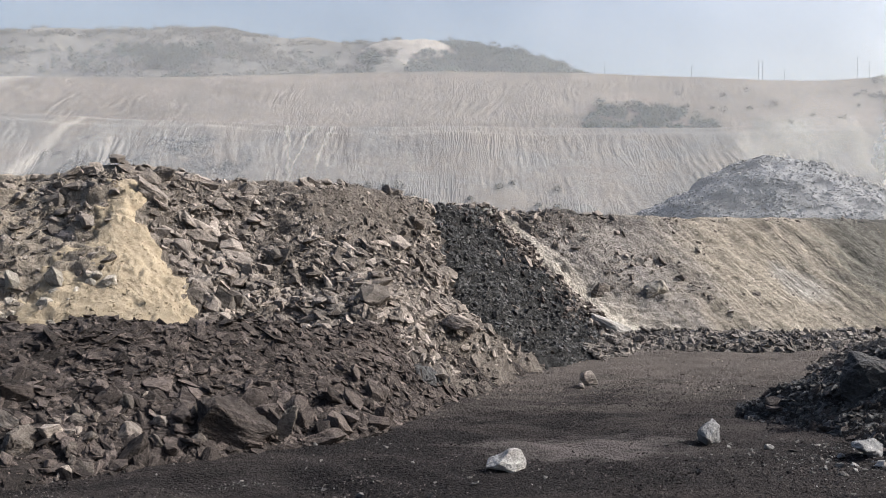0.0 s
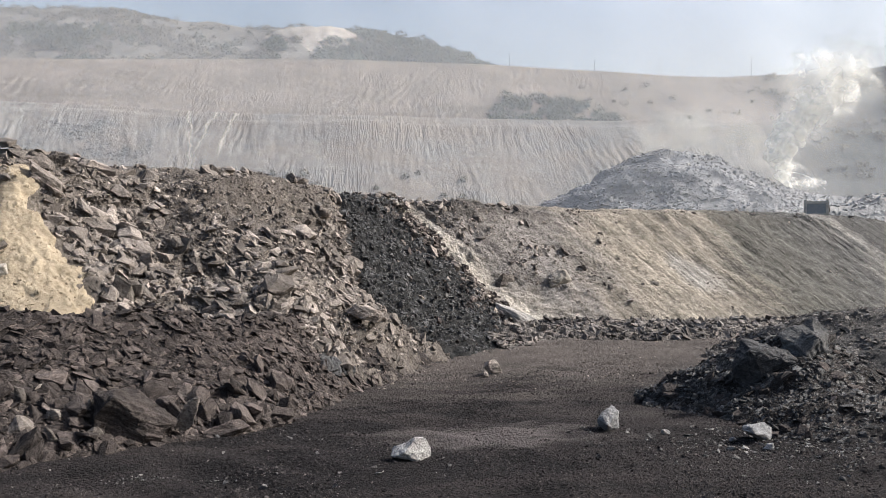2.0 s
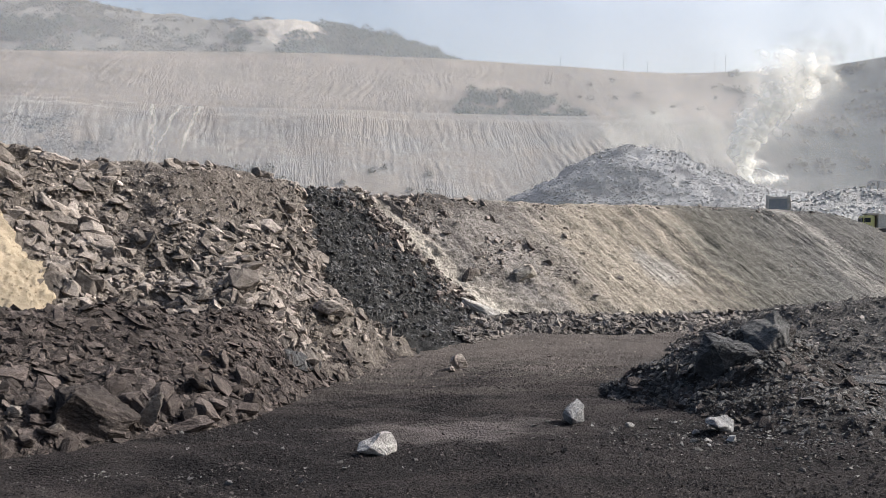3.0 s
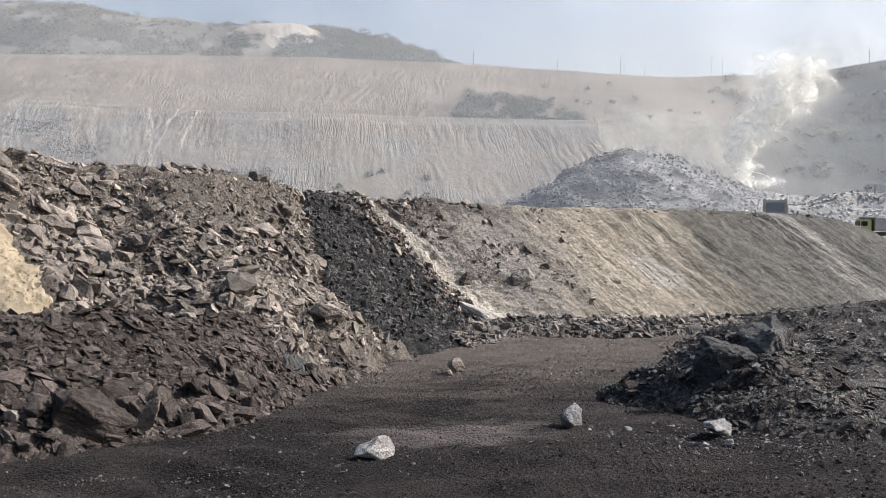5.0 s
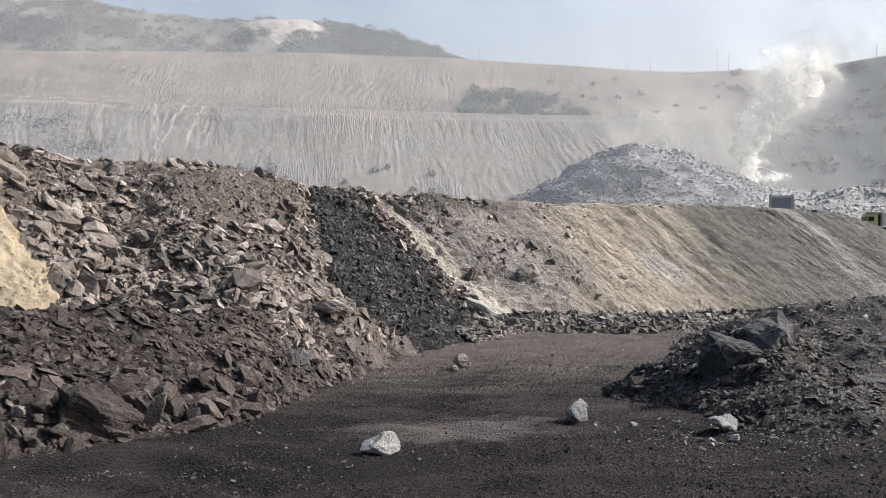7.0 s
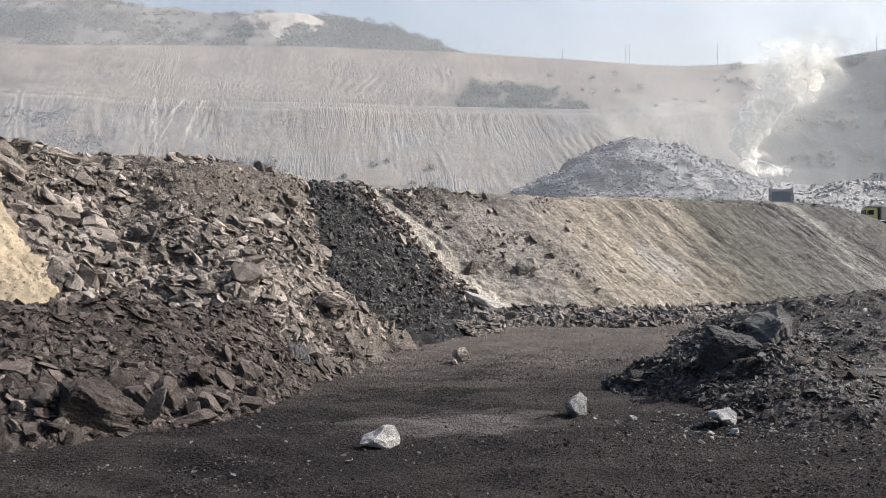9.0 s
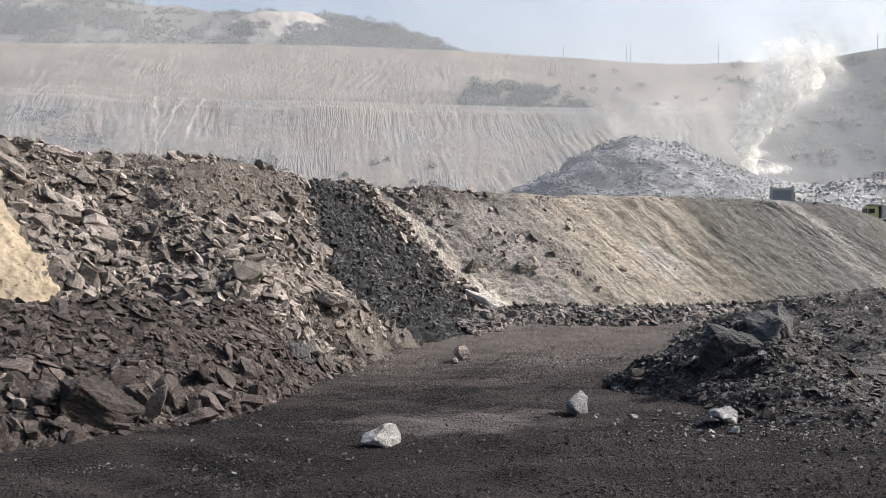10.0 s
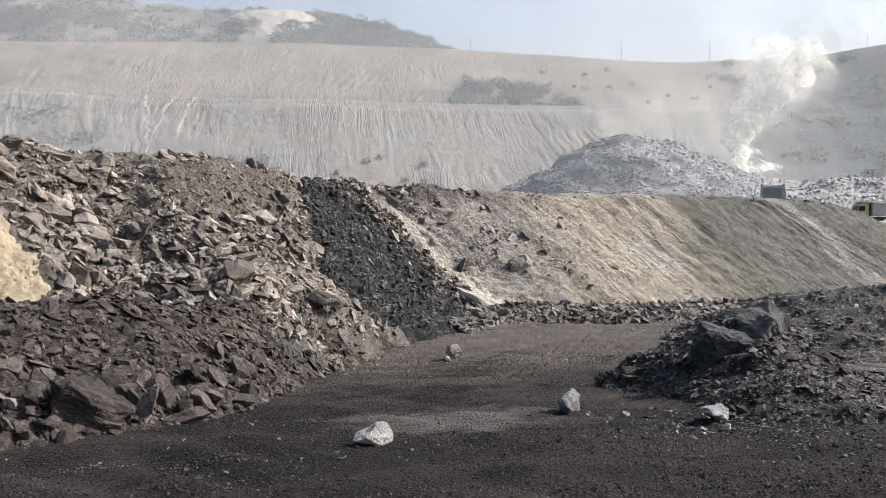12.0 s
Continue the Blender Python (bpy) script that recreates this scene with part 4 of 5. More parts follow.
for lab, seed, flat, dims, (s_, t_), turn, mt, tp in (
        ("dark shale block on the crest of the heap", 201, 0.9, (1.6, 1.5, 1.5), (3.33, 0.05), (10, 8, 20), m_shale_o, 0.35),
        ("flat shale slab on the crest of the heap", 202, 0.35, (2.3, 1.9, 1.6), (3.95, 0.01), (8, -6, 10), m_shale_o, 0.05),
        ("shale slab on the crest of the heap", 203, 0.4, (1.9, 1.6, 1.5), (3.65, 0.08), (14, 10, 40), m_shale_o, 0.1),
        ("tilted brown shale block beside the sand", 204, 0.6, (2.0, 1.4, 1.4), (3.19, 0.19), (25, 30, 30), m_shale_o, 0.1),
        ("large square grey shale block on the heap face", 205, 0.6, (2.0, 1.7, 1.6), (3.57, 0.32), (40, 10, 20), m_shale_o, 0.1),
        ("long pale shale slab on the heap face", 206, 0.4, (2.3, 1.6, 1.4), (3.76, 0.42), (30, 12, 15), m_shale_o, 0.1),
        ("large pale sandstone block in the bench face", 207, 0.7, (3.2, 2.8, 2.6), (9.4, 0.62), (30, 10, 40), m_buff, 0.3),
        ("pointed grey rock in the pale clay run", 208, 0.9, (2.2, 1.8, 2.0), (8.91, 0.62), (10, 10, 10), m_shale_o, 0.5)):
    q = bench.at(np.array([s_]), np.array([t_]))[0]
    boulder(lab, seed, flat, dims, (q[0], q[1], q[2] - (0.25 if s_ < 6 else 0.42) * dims[2]), turn, mt, taper=tp)
boulder("large black coal slab tilted on the coal heap", 85, 0.75, (2.5, 2.1, 2.3), (15.8, 34.7, 1.0), (8, 14, 12), m_coal_o)
boulder("large grey shale slab leaning on the coal heap", 92, 0.6, (2.1, 1.9, 2.2), (17.75, 35.2, 1.85), (10, -22, 20), m_midgrey)


# ---- far pit walls ----
def wall_relief(k, amp, lean=0.0):
    """Rain gullies: sharp channels that wander down the slope, joining in places, over broad swells."""
    def f(p, s, t):
        sm, tm = p[..., 0] + 0.25 * (p[..., 1] - 300) * smooth(-20, -120, p[..., 0]), t * 60
        sl = sm + lean * tm
        w = sl + 5 * gnoise(sm / 20 + k, tm / 16) + 0.8 * gnoise(sm / 5 + k, tm / 7)
        patch = 0.15 + 0.95 * smooth(-0.2, 0.3, gnoise(sm / 14 + k, tm / 14))
        wide = np.exp(-(gnoise(w / 2.6 + k, tm / 26) * 4.5) ** 2)
        fine = np.exp(-(gnoise(w / 1.4 + 31 + k, tm / 9) * 4.0) ** 2)
        r = -patch * (0.7 * wide + 0.45 * fine) * smooth(-0.02, 0.12, t) * smooth(150, 100, p[..., 0]) + 0.4 * fbm(sm / 3, tm / 4, 4)
        return amp * (r + 3.2 * fbm(sm / 55, tm / 60 + k, 3)) * np.where(t < 0, 0.3, 1.0)
    return f


tier1 = Face([(-330, 300, 62), (-150, 320, 58.7), (-112, 320, 56.7), (-73, 320, 55.4), (-35, 320, 54.2), (22, 320, 53.9), (89, 320, 53.5), (118, 320, 54.8),
              (177, 318, 52.3), (215, 300, 50), (260, 262, 50), (330, 190, 52)],
             [(-330, 230, 0), (-150, 250, 5), (-112, 250, 5), (-73, 250, 5), (-35, 250, 5), (22, 250, 5), (89, 250, 5), (118, 250, 5),
              (165, 245, 5), (190, 232, 5), (215, 205, 5), (265, 150, 5)], relief=wall_relief(1, 0.5))
ts1 = np.concatenate([[-0.7, -0.4, -0.2], np.linspace(-0.08, 1.0, 74)])
ss1 = np.concatenate([np.linspace(0, 0.9, 40), np.linspace(0.91, 8.6, 950), np.linspace(8.62, 11, 120)])
surface("pit_wall", tier1.mesh("pit_wall", ss1, ts1), m_tier1, "pale grey overburden wall scored by rain gullies", "slope")
tier2 = Face([(-430, 420, 96), (-202, 430, 93.6), (-125, 430, 93.3), (-22, 430, 95.6), (50, 430, 95.4), (107, 430, 93.6), (167, 430, 91.6), (195, 428, 92.4),
              (235, 425, 95), (268, 418, 100), (320, 390, 108), (400, 300, 116)],
             [(-430, 335, 62), (-202, 345, 56), (-125, 345, 55), (-22, 345, 53), (50, 345, 53), (107, 345, 53), (167, 345, 53), (190, 342, 52),
              (215, 335, 50), (235, 318, 50), (275, 275, 50), (340, 200, 50)], relief=wall_relief(7, 0.5, 0.35))
surface("pit_wall", tier2.mesh("pit_wall", ss1, ts1), m_tier2, "brown-grey upper overburden slope under the ridge", "slope")

hill_relief = lambda p, s, t: 5.0 * fbm(p[..., 0] / 60, p[..., 1] / 60, 4) * np.where(t < 0, 0.4, 1.0)
hills = Face([(-620, 720, 185.5), (-450, 745, 190.5), (-352, 750, 194.2), (-298, 750, 200.0), (-204, 750, 195.5), (-172, 750, 196.9), (-128, 750, 192.4), (-65, 750, 186.5), (-38, 750, 187.5), (-6, 750, 184), (43, 750, 178), (70, 750, 168), (92, 750, 160), (130, 750, 147.5), (300, 750, 127.5)],
             [(x, 520, 92) for x in (-620, -450, -352, -298, -204, -172, -128, -65, -38, -6, 43, 70, 92, 130, 300)], relief=hill_relief)
surface("hill", hills.mesh("hill", np.linspace(0, 14, 300), np.concatenate([[-1, -0.5, -0.2], np.linspace(-0.05, 1, 60)])), m_hill,
        "dry scrub-covered hill beyond the mine", "hill")
mound = Face([(-72, 700, 160), (-52, 700, 172), (-30, 700, 175.5), (-8, 700, 175.5), (8, 700, 168), (20, 700, 160)],
             [(-60, 640, 135), (-30, 640, 138), (-22, 640, 138), (-16, 640, 138), (-8, 640, 138), (0, 640, 138)], back="heap",
             relief=lambda p, s, t: 1.2 * fbm(p[..., 0] / 9, p[..., 2] / 9, 4))
surface("sand_mound", mound.mesh("sand_mound", np.linspace(0, 5, 90), np.linspace(-0.6, 1, 60)), m_sandhill, "pale sandy mound on the ridge", "mound")


# ---- vegetation ----
def leaf_cloud(centres, radii, per, leaf, g):
    """Small leaf cards gathered in uneven clumps: arrays for pieces()."""
    pos, size = [], []
    for c, r in zip(centres, radii):
        d = g.normal(0, 1, (per, 3))
        d /= np.linalg.norm(d, axis=1, keepdims=True)
        q = c + d * (r * g.uniform(0.35, 1.0, (per, 1)) ** 0.6) * (1, 1, 0.75)
        pos.append(q)
        size.append(g.uniform(0.6, 1.4, per) * leaf)
    return np.concatenate(pos), np.concatenate(size)


LEAF = [(np.array([(-0.5, -0.2, 0), (0.25, -0.45, 0.12), (0.5, 0.25, 0.0), (-0.2, 0.5, 0.1)]), np.array([(0, 1, 2), (0, 2, 3)]))]


def woods(name, face, n, s0, s1, t0, t1, crown, leaf, per, material, label, keep=None, lift=0.5):
    g = np.random.default_rng(len(label) * 7 + n)
    p, nn = spread(face, n, s0, s1, t0, t1, g, keep)
    r = crown * g.uniform(0.5, 1.25, len(p))
    c = p + np.stack([0 * r, 0 * r, r * lift], 1)
    q, z = leaf_cloud(c, r, per, leaf, g)
    up = np.tile(tuple(_sd + Vector((0, -0.45, 0.2))), (len(q), 1))     # leaf cards tilted towards the sun to brighten the crowns
    pieces(name, LEAF, q, turns(up, 0.55, g), z, material, label, "trees", g=g)


woods("woods", hills, 400, 8.6, 12.2, -0.02, 0.75, 6.0, 1.4, 155, m_leaf, "hazy green woodland on the knoll",
      keep=lambda s, t: 1.0 * (s > 9.2 - 1.4 * t) * (s < 12.6))
woods("scrub", hills, 1050, 1.0, 8.2, -0.01, 0.85, 3.0, 1.0, 50, m_scrub, "dry scrub and bushes over the hill",
      keep=lambda s, t: 0.1 + 0.9 * smooth(0.0, 0.3, gnoise(s * 1.2, t * 4)))
woods("scrub", hills, 620, 1.0, 7.8, 0.3, 0.98, 4.2, 1.1, 80, m_leaf, "dusty green bushes low on the hill",
      keep=lambda s, t: 0.05 + 0.95 * smooth(0.05, 0.3, gnoise(s * 0.9 + 3, t * 3)))
woods("bushes", tier2, 150, 4.0, 5.15, 0.62, 0.98, 2.8, 0.75, 75, m_leaf, "dark bushes on the terrace of the pit wall",
      keep=lambda s, t: (np.abs(s - 4.5) < 0.25 + 0.5 * (t - 0.5)) * smooth(-0.35, 0.2, gnoise(s * 7, t * 9)))
woods("bushes", tier2, 30, 4.8, 7.5, 0.3, 0.95, 1.7, 0.6, 60, m_scrub, "thin dry bushes on the upper slope")
woods("bushes", tier1, 22, 4.2, 5.2, 0.45, 0.85, 1.5, 0.6, 60, m_scrub, "thin dry bushes on the grey wall")


woods("bushes", tier1, 160, 7.6, 10.6, 0.02, 0.7, 1.5, 0.7, 40, m_scrub, "bushes on the shaded side of the pit",
      keep=lambda s, t: smooth(-0.1, 0.25, gnoise(s * 2.2, t * 6)))
woods("bushes", tier2, 240, 6.6, 10.2, 0.1, 0.98, 1.6, 0.8, 40, m_scrub, "scrub under the ridge on the shaded side",
      keep=lambda s, t: smooth(-0.1, 0.25, gnoise(s * 2.0 + 4, t * 5)))


# ---- rock heap on the bench, with the burning coal ----
def block_relief(p, s, t):
    return 1.6 * fbm(p[..., 0] / 9, (p[..., 1] + p[..., 2]) / 9, 4)


blast = Face([(20, 200, 12), (36, 195, 16), (47, 190, 21), (56, 190, 26.5), (62, 190, 28.5), (74, 190, 27.8), (81, 190, 25), (87, 190, 22), (99, 190, 19), (130, 188, 17)],
             [(28, 171, 9), (40, 167, 9), (50, 164, 9), (60, 161, 9), (66, 159, 9), (76, 159, 9), (84, 159, 9), (92, 159, 9), (104, 159, 9), (134, 159, 9)],
             back="heap", relief=block_relief)
blast_ob = surface("rock_heap", blast.mesh("rock_heap", np.linspace(0, 9, 240), np.linspace(-0.6, 1.05, 70)), m_bluerock_s,
                   "large heap of blasted blue-grey rock on the bench", "heap", "structure")
p, n = spread(blast, 12500, 0.5, 9, -0.05, 1.0, g)
pieces("rubble", CHIPS, p, turns(n, 0.3, g), sizes(len(p), 0.3, 1.5, g, 2.5), m_bluerock, "blue-grey blasted blocks", "rubble", blast_ob, g)
ridge = Face([(60, 152, 11.5), (75, 150, 14.5), (90, 150, 17), (100, 148, 17), (112, 146, 17.5), (124, 142, 16), (150, 132, 14)],
             [(62, 141, 7), (76, 137, 5), (90, 135, 4.5), (100, 134, 4.5), (110, 132, 4.5), (120, 129, 4.5), (140, 117, 4.5)], back="heap", relief=lambda p, s, t: 0.6 * block_relief(p, s, t))
ridge_ob = surface("rock_heap", ridge.mesh("rock_heap", np.linspace(0, 6, 160), np.linspace(-1, 1.05, 50)), m_palerock_s,
                   "ridge of pale blasted blocks along the bench", "heap", "structure")
p, n = spread(ridge, 9000, 0, 6, -0.2, 1.0, g)
pieces("rubble", CHIPS, p, turns(n, 0.3, g), sizes(len(p), 0.3, 1.1, g, 2.5), m_palerock, "pale grey blasted blocks", "rubble", ridge_ob, g)


ledge = Face([(112, 214, 17), (126, 213, 20.3), (150, 212, 20.3), (185, 205, 20.3)], [(113, 204, 11), (126, 200, 11), (150, 199, 11), (185, 192, 11)],
             relief=lambda p, s, t: 0.5 * block_relief(p, s, t) * (t > 0))
surface("far_bench", ledge.mesh("far_bench", np.linspace(0, 3, 100), np.concatenate([[-2.2, -1.0], np.linspace(-0.1, 1.05, 40)])), m_bluerock_s, "grey bench with a haul track", "bench")


g2 = np.random.default_rng(77)
p, n = spread(tier1, 6000, 1.3, 3.35, 0.15, 0.62, g2, lambda s, t: smooth(0.05, 0.4, fbm(s * 2.6, t * 7, 3) + 0.1 - 0.6 * np.abs(t - 0.38)))
pieces("scree", CHIPS, p, turns(n, 0.4, g2), sizes(len(p), 0.3, 1.3, g2, 2.6), m_scree, "dark grey scree caught on the grey wall", "scree", g=g2)


# ---- poles on the ridge ----
def pole(x, y, z, h, double=False):
    root = tagged(new("power_pole"), "slender grey power pole on the ridge", "pole", "poles on the ridge")
    root.location = (x, y, z)
    for dx in ((-0.9, 0.9) if double else (0,)):
        bm = bmesh.new()
        bmesh.ops.create_cone(bm, cap_ends=True, segments=8, radius1=0.13, radius2=0.09, depth=h + 3, matrix=Matrix.Translation((dx, 0, h / 2 - 1.5)))
        part("post", bm, m_pole, root)
    bm = bmesh.new()
    bmesh.ops.create_cube(bm, size=1, matrix=Matrix.Translation((0, 0, h * 0.92)) @ Matrix.Diagonal((1.6, 0.1, 0.1, 1)))
    part("crossarm", bm, m_pole, root)
    return root


# ---- smoke and the water jet that damps the fire ----
def puffs(name, centre, radius, material, label, g, parent=None):
    """Soft puffs: domed discs turned every way, joined into one mesh, with the distance from each one's middle kept as UV."""
    a = np.linspace(0, 2 * math.pi, 10, endpoint=False)
    disc = np.concatenate([[(0.0, 0.0)], np.stack([np.cos(a), np.sin(a)], 1) * 0.55, np.stack([np.cos(a), np.sin(a)], 1)])
    dome = np.concatenate([disc, (0.28 * (1 - (disc ** 2).sum(1)))[:, None]], 1)
    k = np.arange(10)
    tri = np.concatenate([np.stack([0 * k, 1 + k, 1 + (k + 1) % 10], 1), np.stack([1 + k, 11 + k, 11 + (k + 1) % 10], 1), np.stack([1 + k, 11 + (k + 1) % 10, 1 + (k + 1) % 10], 1)])
    nrm = g.normal(0, 1, (len(centre), 3)) + np.array((0.7, -0.9, 0.5))
    v = np.einsum("nij,vj->nvi", turns(nrm / np.linalg.norm(nrm, axis=1, keepdims=True), 0.1, g), dome) * radius[:, None, None] + centre[:, None, :]
    f = (tri[None] + (np.arange(len(centre)) * len(dome))[:, None, None]).reshape(-1, 3)
    me = bpy.data.meshes.new(name)
    me.from_pydata(v.reshape(-1, 3).tolist(), [], f.tolist())
    uv = me.uv_layers.new(name="UVMap")
    uv.data.foreach_set("uv", np.tile(disc, (len(centre), 1))[f.ravel()].astype(np.float32).ravel())
    me.polygons.foreach_set("use_smooth", np.ones(len(f), bool))
    me.materials.append(material)
    ob = new(name, me)
    ob.parent = parent
    return tagged(ob, label, "" if parent else "smoke", kind="stuff")


def smoke():
    """A bent column of billows that opens out and thins as it rises and drifts."""
    g = np.random.default_rng(5)
    line = [(93.6, 193, 20.5), (92.8, 194, 23), (92.0, 195, 26.5), (93.0, 196, 30), (96.5, 196, 34), (100.5, 196, 38.5), (104.2, 196, 43.5), (108.6, 196, 48.5)]
    wid = [1.2, 2.4, 3.5, 4.4, 5.0, 5.6, 6.4, 7.2]
    n = 240
    k = 7 * np.linspace(0, 0.95, n) ** 0.8
    mid = spline(line, k)
    w = spline([(a, 0, 0) for a in wid], k)[:, 0]
    c = mid + np.clip(g.normal(0, 0.34, (n, 3)), -0.6, 0.6) * w[:, None] * (1, 0.8, 0.6)
    r = w * g.uniform(0.14, 0.34, n)
    bm = bmesh.new()
    bmesh.ops.create_icosphere(bm, subdivisions=2, radius=1)
    d = np.array([v.co[:] for v in bm.verts])
    f = np.array([[v.index for v in fc.verts] for fc in bm.faces])
    bm.free()
    me = bpy.data.meshes.new("smoke")
    me.from_pydata(np.concatenate([c[i] + d * r[i] for i in range(n)]).tolist(), [], np.concatenate([f + i * len(d) for i in range(n)]).tolist())
    me.materials.append(m_smoke_core)
    column = tagged(new("smoke", me), "column of white-yellow smoke rising from burning coal", "smoke", kind="stuff")
    rm = column.modifiers.new("merge", "REMESH")
    rm.mode, rm.voxel_size, rm.use_smooth_shade = "VOXEL", 0.3, True
    sm = column.modifiers.new("soften", "SMOOTH")
    sm.factor, sm.iterations = 0.5, 8
    for size, strength in ((2.2, 1.0), (0.8, 0.5)):
        tex = bpy.data.textures.new("billow", "CLOUDS")
        tex.noise_scale, tex.noise_depth = size, 3
        dm = column.modifiers.new("billow", "DISPLACE")
        dm.texture, dm.strength, dm.mid_level, dm.texture_coords = tex, strength, 0.5, "GLOBAL"
    c = mid + np.clip(g.normal(0, 0.55, (n, 3)), -1.0, 1.0) * w[:, None] * (1, 0.8, 0.6)
    puffs("smoke_fringe", c, w * g.uniform(0.3, 0.8, n), m_smoke, "soft edge of the smoke", g, column)
    # low billow round the fire, dispersed crown, and a thin veil that drifts off
    m = 46
    q = np.stack([g.normal(96.5, 2.2, m), g.normal(190.5, 0.8, m), 20.6 + np.abs(g.normal(0, 0.8, m))], 1)
    puffs("low_smoke", q, g.uniform(0.7, 1.5, m), m_smoke, "low white smoke at the fire", g, column)
    m = 70
    u = g.uniform(0, 1, m)
    q = np.stack([100 + 14 * u + g.normal(0, 4.0, m), 197 + g.normal(0, 3, m), 39 + 15 * u + g.normal(0, 3.0, m)], 1)
    puffs("smoke_crown", q, g.uniform(3.5, 6.5, m), m_smoke_thin, "thin yellowish smoke that disperses", g, column)
    m = 90
    u = g.uniform(0, 1, m)
    q = np.stack([91 - 26 * u + g.normal(0, 2.5, m), 203 + g.normal(0, 3, m), 30 + 6 * g.uniform(-1, 1, m)], 1)
    puffs("drifting_smoke", q, g.uniform(4.0, 8.0, m), m_smoke_thin, "thin grey smoke drifting over the rock heap", g, column)


smoke()


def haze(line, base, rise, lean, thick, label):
    """A translucent sheet standing in for haze in the air, leaned back to catch sun, thinning upwards."""
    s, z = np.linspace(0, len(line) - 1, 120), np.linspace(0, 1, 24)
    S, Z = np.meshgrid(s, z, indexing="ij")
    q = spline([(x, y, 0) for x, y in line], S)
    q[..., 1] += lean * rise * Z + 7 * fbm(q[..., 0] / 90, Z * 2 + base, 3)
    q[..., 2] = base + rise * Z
    surface("haze", sheet("haze", q, S, Z), m_veil_make("haze_sheet", (0.865, 0.875, 0.885, 1), thick, (base + 0.45 * rise, base + rise)), label, "haze", "stuff")


# sheets set across the pit to pale the far walls like aerial haze
haze([(-520, 140), (-150, 140), (40, 137), (110, 160), (260, 150)], 2, 85, 0.35, (0.15, 0.22), "translucent sheet for haze over the bench")
haze([(-560, 222), (-150, 222), (60, 222), (190, 222), (330, 215)], 2, 120, 0.55, (0.12, 0.19), "translucent sheet for haze before the pit wall")
haze([(-600, 330), (-150, 334), (60, 334), (190, 332), (360, 300)], 48, 110, 0.6, (0.09, 0.15), "translucent sheet for haze above the terrace")
haze([(-800, 455), (-150, 462), (60, 462), (190, 462), (460, 440)], 84, 190, 0.35, (0.12, 0.17), "bluish translucent sheet for haze before the far hills")


def water_jet():
    cu = bpy.data.curves.new("water_jet", "CURVE")
    cu.dimensions, cu.bevel_depth, cu.bevel_resolution = "3D", 0.05, 2
    sp = cu.splines.new("POLY")
    a, b = Vector((100.8, 192, 20.2)), Vector((94.2, 195, 24.0))
    sp.points.add(18)
    for i, q in enumerate(sp.points):
        u = i / 18
        v = a.lerp(b, u)
        q.co, q.radius = (v.x, v.y, v.z + 4 * 1.0 * u * (1 - u), 1), 0.5 + 1.3 * u
    tagged(new("water_jet", cu), "thin white arc of sprayed water", "water", kind="stuff").data.materials.append(m_spray)


water_jet()


# ---- tipper trucks ----
def box_bm(x0, x1, y0, y1, z0, z1, bevel=0.03, taper=None):
    bm = bmesh.new()
    bmesh.ops.create_cube(bm, size=1)
    for v in bm.verts:
        v.co = Vector((x0 + (v.co.x + 0.5) * (x1 - x0), y0 + (v.co.y + 0.5) * (y1 - y0), z0 + (v.co.z + 0.5) * (z1 - z0)))
        if taper:
            taper(v.co)
    if bevel:
        bmesh.ops.bevel(bm, geom=list(bm.edges), offset=bevel, segments=2, affect="EDGES")
    return bm


def joined(boxes, bevel=0.02):
    bm = bmesh.new()
    for b in boxes:
        o = box_bm(*b, bevel=bevel)
        me = bpy.data.meshes.new("tmp")
        o.to_mesh(me)
        o.free()
        bm.from_mesh(me)
        bpy.data.meshes.remove(me)
    return bm


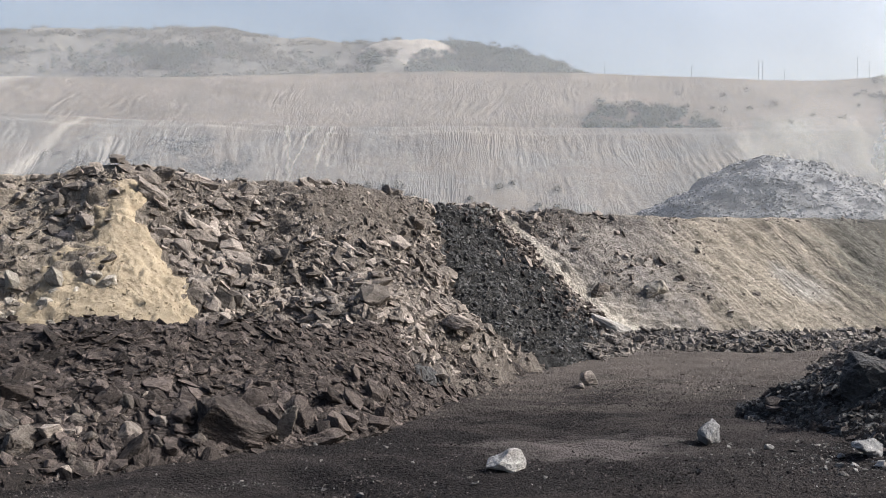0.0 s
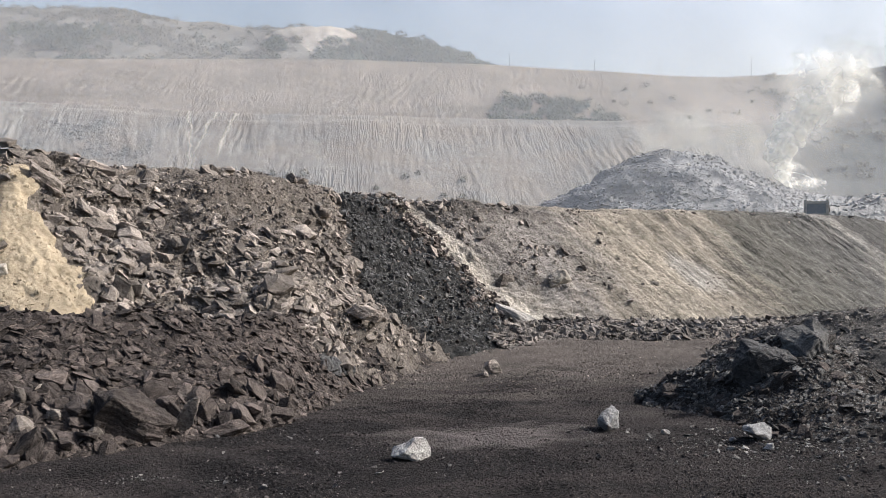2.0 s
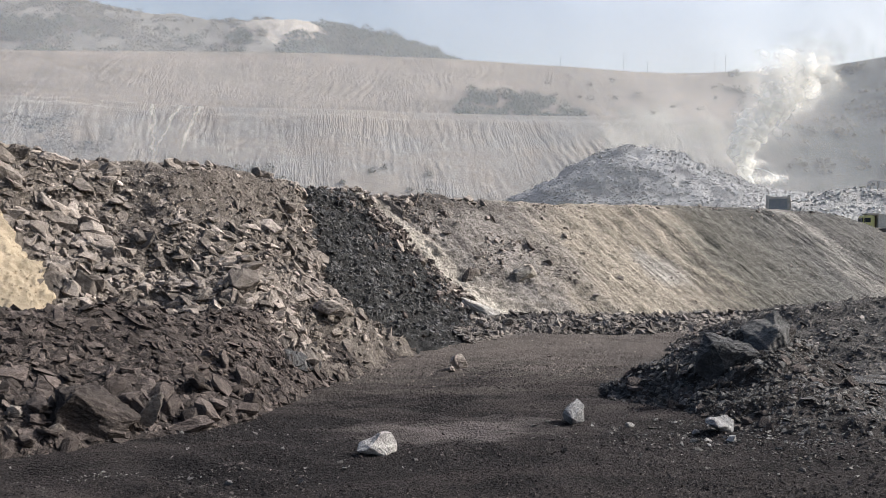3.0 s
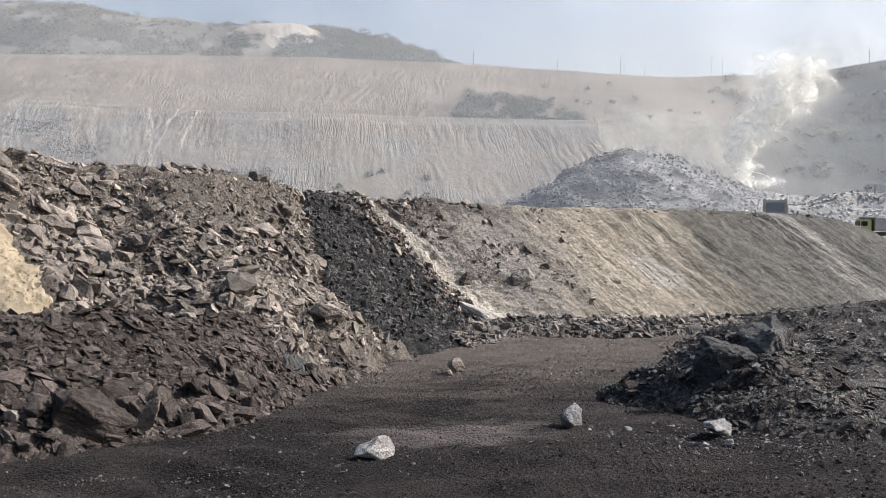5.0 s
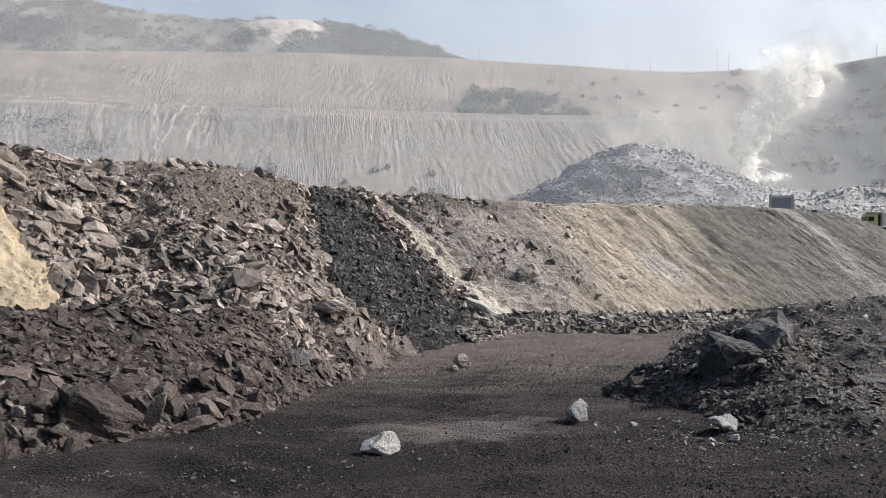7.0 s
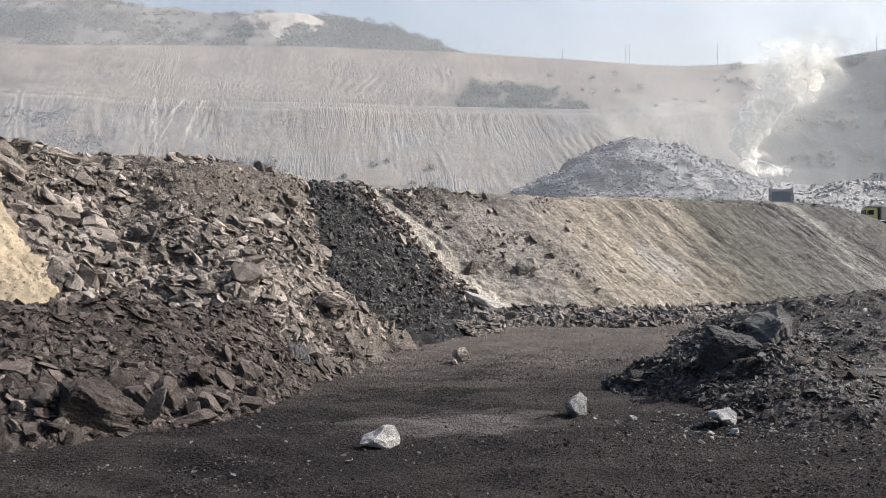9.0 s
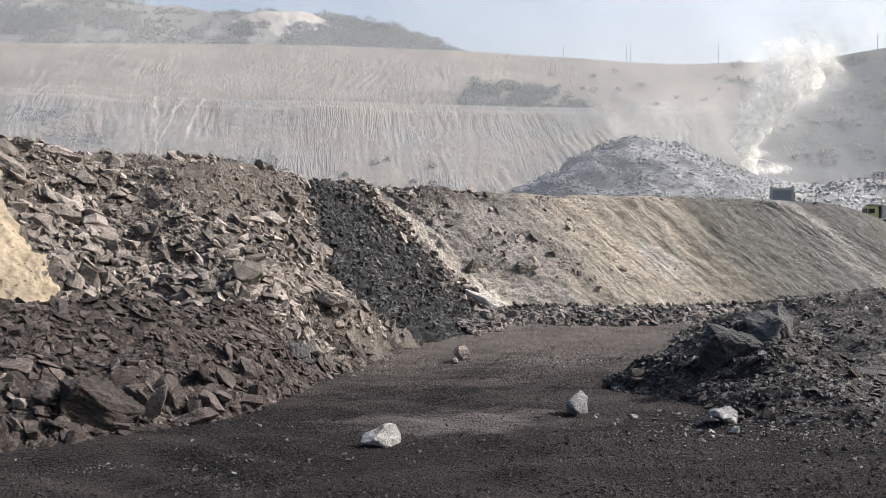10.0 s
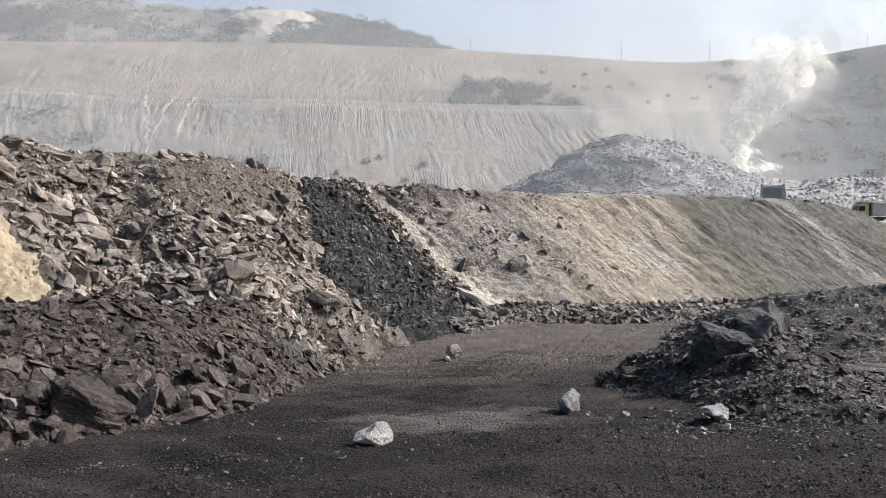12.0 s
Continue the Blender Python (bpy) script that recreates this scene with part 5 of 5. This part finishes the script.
def tipper(m, label, bed_m, cab_m):
    """An eight-wheel tipper; +y is forward, z = 0 on the ground."""
    root = tagged(new("tipper_truck"), label, "truck")
    part("chassis", joined([(-0.5, -0.28, -4.1, 3.9, 0.75, 1.1), (0.28, 0.5, -4.1, 3.9, 0.75, 1.1), (-0.5, 0.5, -4.15, -4.0, 0.7, 1.1), (-1.1, 1.1, 3.9, 4.15, 0.55, 0.95)]), m_blacksteel, root)
    # open bed: floor, sides with ribs, front wall with a hood over the cab
    part("bed_floor", box_bm(-1.25, 1.25, -4.0, 1.9, 1.25, 1.4), bed_m, root)
    for sx in (-1, 1):
        side = [(min(sx * 1.25, sx * 1.33), max(sx * 1.25, sx * 1.33), -4.0, 1.9, 1.25, 3.05), (min(sx * 1.25, sx * 1.43), max(sx * 1.25, sx * 1.43), -4.0, 1.95, 2.95, 3.1),
                (min(sx * 1.25, sx * 1.42), max(sx * 1.25, sx * 1.42), -4.0, 1.9, 1.25, 1.42), (min(sx * 1.27, sx * 1.40), max(sx * 1.27, sx * 1.40), -4.0, 1.9, 2.12, 2.26)]
        side += [(min(sx * 1.25, sx * 1.42), max(sx * 1.25, sx * 1.42), y, y + 0.2, 1.3, 3.0) for y in (-4.05, -2.9, -1.8, -0.7, 0.4, 1.7)]
        part("bed_side", joined(side), bed_m, root)
    part("bed_front", joined([(-1.3, 1.3, 1.85, 1.98, 1.25, 3.2), (-1.3, 1.3, 1.9, 3.5, 3.16, 3.26), (-1.3, -1.1, 1.9, 3.5, 3.05, 3.2), (1.1, 1.3, 1.9, 3.5, 3.05, 3.2)]), bed_m, root, "steel hood over the cab")
    tail = part("tailgate", joined([(-1.08, 1.08, -4.1, -4.03, 1.4, 2.62)] + [(x, x + 0.1, -4.15, -4.08, 1.4, 2.62) for x in (-0.55, 0.45)]), m_darkpaint, root, "dusty grey steel tailgate")
    part("gate_frame", joined([(-1.3, -1.08, -4.2, -4.02, 1.25, 3.1), (1.08, 1.3, -4.2, -4.02, 1.25, 3.1), (-1.3, 1.3, -4.2, -4.02, 1.22, 1.42), (-1.08, 1.08, -4.16, -4.04, 2.62, 2.76)]), bed_m, tail, "cream gate frame")
    part("hoist", box_bm(-0.35, 0.35, 1.98, 2.3, 1.0, 2.9), m_rustbrown, root, "brown steel hoist behind the cab")

    def slope(c):
        if c.y > 3.8 and c.z > 2.0:
            c.y -= 0.22
    cab = part("cab", box_bm(-1.22, 1.22, 2.45, 4.15, 0.95, 2.95, 0.1, slope), cab_m, root)
    part("windscreen", box_bm(-1.02, 1.02, 4.02, 4.10, 1.95, 2.65, 0.02), m_glass, cab)
    for sx in (-1, 1):
        part("side_window", box_bm(min(sx * 1.19, sx * 1.235), max(sx * 1.19, sx * 1.235), 3.0, 3.75, 1.95, 2.6, 0.01), m_glass, cab)
        part("mirror", box_bm(min(sx * 1.3, sx * 1.5), max(sx * 1.3, sx * 1.5), 3.85, 3.95, 1.9, 2.5, 0.02), m_blacksteel, cab)
        part("headlight", box_bm(sx * 0.85 - 0.18, sx * 0.85 + 0.18, 4.12, 4.17, 1.05, 1.25, 0.01), m_glass, cab)
        part("tail_light", box_bm(sx * 0.95 - 0.14, sx * 0.95 + 0.14, -4.22, -4.14, 0.85, 1.02, 0.01), m_lamp_red, root)
        part("mudguard", box_bm(min(sx * 0.75, sx * 1.25), max(sx * 0.75, sx * 1.25), -3.6, -0.9, 1.12, 1.2), m_blacksteel, root)
    part("fuel_tank", box_bm(-1.2, -0.6, 0.2, 1.5, 0.55, 1.1, 0.12), m_blacksteel, root)
    for y in (3.3, 1.75, -1.45, -2.85):
        for sx in (-1, 1):
            wide = 0.3 if y > 0 else 0.56
            bm = bmesh.new()
            mat_ = Matrix.Translation((sx * (1.22 - wide / 2), y, 0.53)) @ Matrix.Rotation(radians(90), 4, "Y")
            bmesh.ops.create_cone(bm, cap_ends=True, segments=28, radius1=0.53, radius2=0.53, depth=wide, matrix=mat_)
            bmesh.ops.bevel(bm, geom=[e for e in bm.edges if len(e.link_faces) == 2 and e.calc_face_angle() > 1.0], offset=0.06, segments=2, affect="EDGES")
            tyre = part("wheel", bm, m_rubber, root)
            bm = bmesh.new()
            bmesh.ops.create_cone(bm, cap_ends=True, segments=20, radius1=0.3, radius2=0.22, depth=0.08,
                                  matrix=Matrix.Translation((sx * 1.22, y, 0.53)) @ Matrix.Rotation(radians(90 * sx), 4, "Y"))
            part("rim", bm, bed_m, tyre)
    root.matrix_world = m
    return root


def bench_top(x, y):
    """The height of the bench top at a place behind the crest."""
    S, T = np.meshgrid(np.linspace(11, 16, 200), np.linspace(-1.5, 0, 120), indexing="ij")
    q = bench.at(S, T).reshape(-1, 3)
    return float(q[np.argmin((q[:, 0] - x) ** 2 + (q[:, 1] - y) ** 2), 2])


tipper(pose(58.4, 113.4, bench_top(58.4, 113.4), 0, 0, -28), "cream tipper truck with yellow cab driving away along the bench", m_cream, m_yellow)
ramp = Face([(66, 120.5, 6.8), (72, 121.5, 8.1), (84, 124, 8.35), (104, 130, 8.5)], [(64, 115, 4), (71, 116, 4), (86, 118.5, 4), (106, 124, 4)],
            relief=lambda p, s, t: 0.12 * fbm(p[..., 0] / 2, p[..., 1] / 2, 3), dip=0.15)
surface("haul_ramp", ramp.mesh("haul_ramp", np.linspace(0, 3, 80), np.concatenate([[-2.5, -1.5, -0.8, -0.4], np.linspace(-0.2, 1, 24)])), m_palerock_s, "pale haul ramp behind the crest", "ramp")
tipper(pose(81.6, 125.6, 8.2, 0, 0, 75), "dusty tipper truck with faded yellow cab on the ramp", m_cream, m_faded)
tipper(pose(141, 219, 20.41, 0, 0, 80), "grey dump truck on the far bench", m_darkpaint, m_darkpaint)
for x, y, z, h, dbl in ((73.5, 430, 94.4, 5, False), (113.6, 431, 93.0, 4, False), (145, 431, 91.9, 8, True), (156, 431, 91.6, 4, False),
                        (189, 430, 91.9, 9, False), (194.3, 430, 92.1, 7.5, False), (262, 417, 98.6, 5, False)):
    pole(x, y, z, h, dbl)
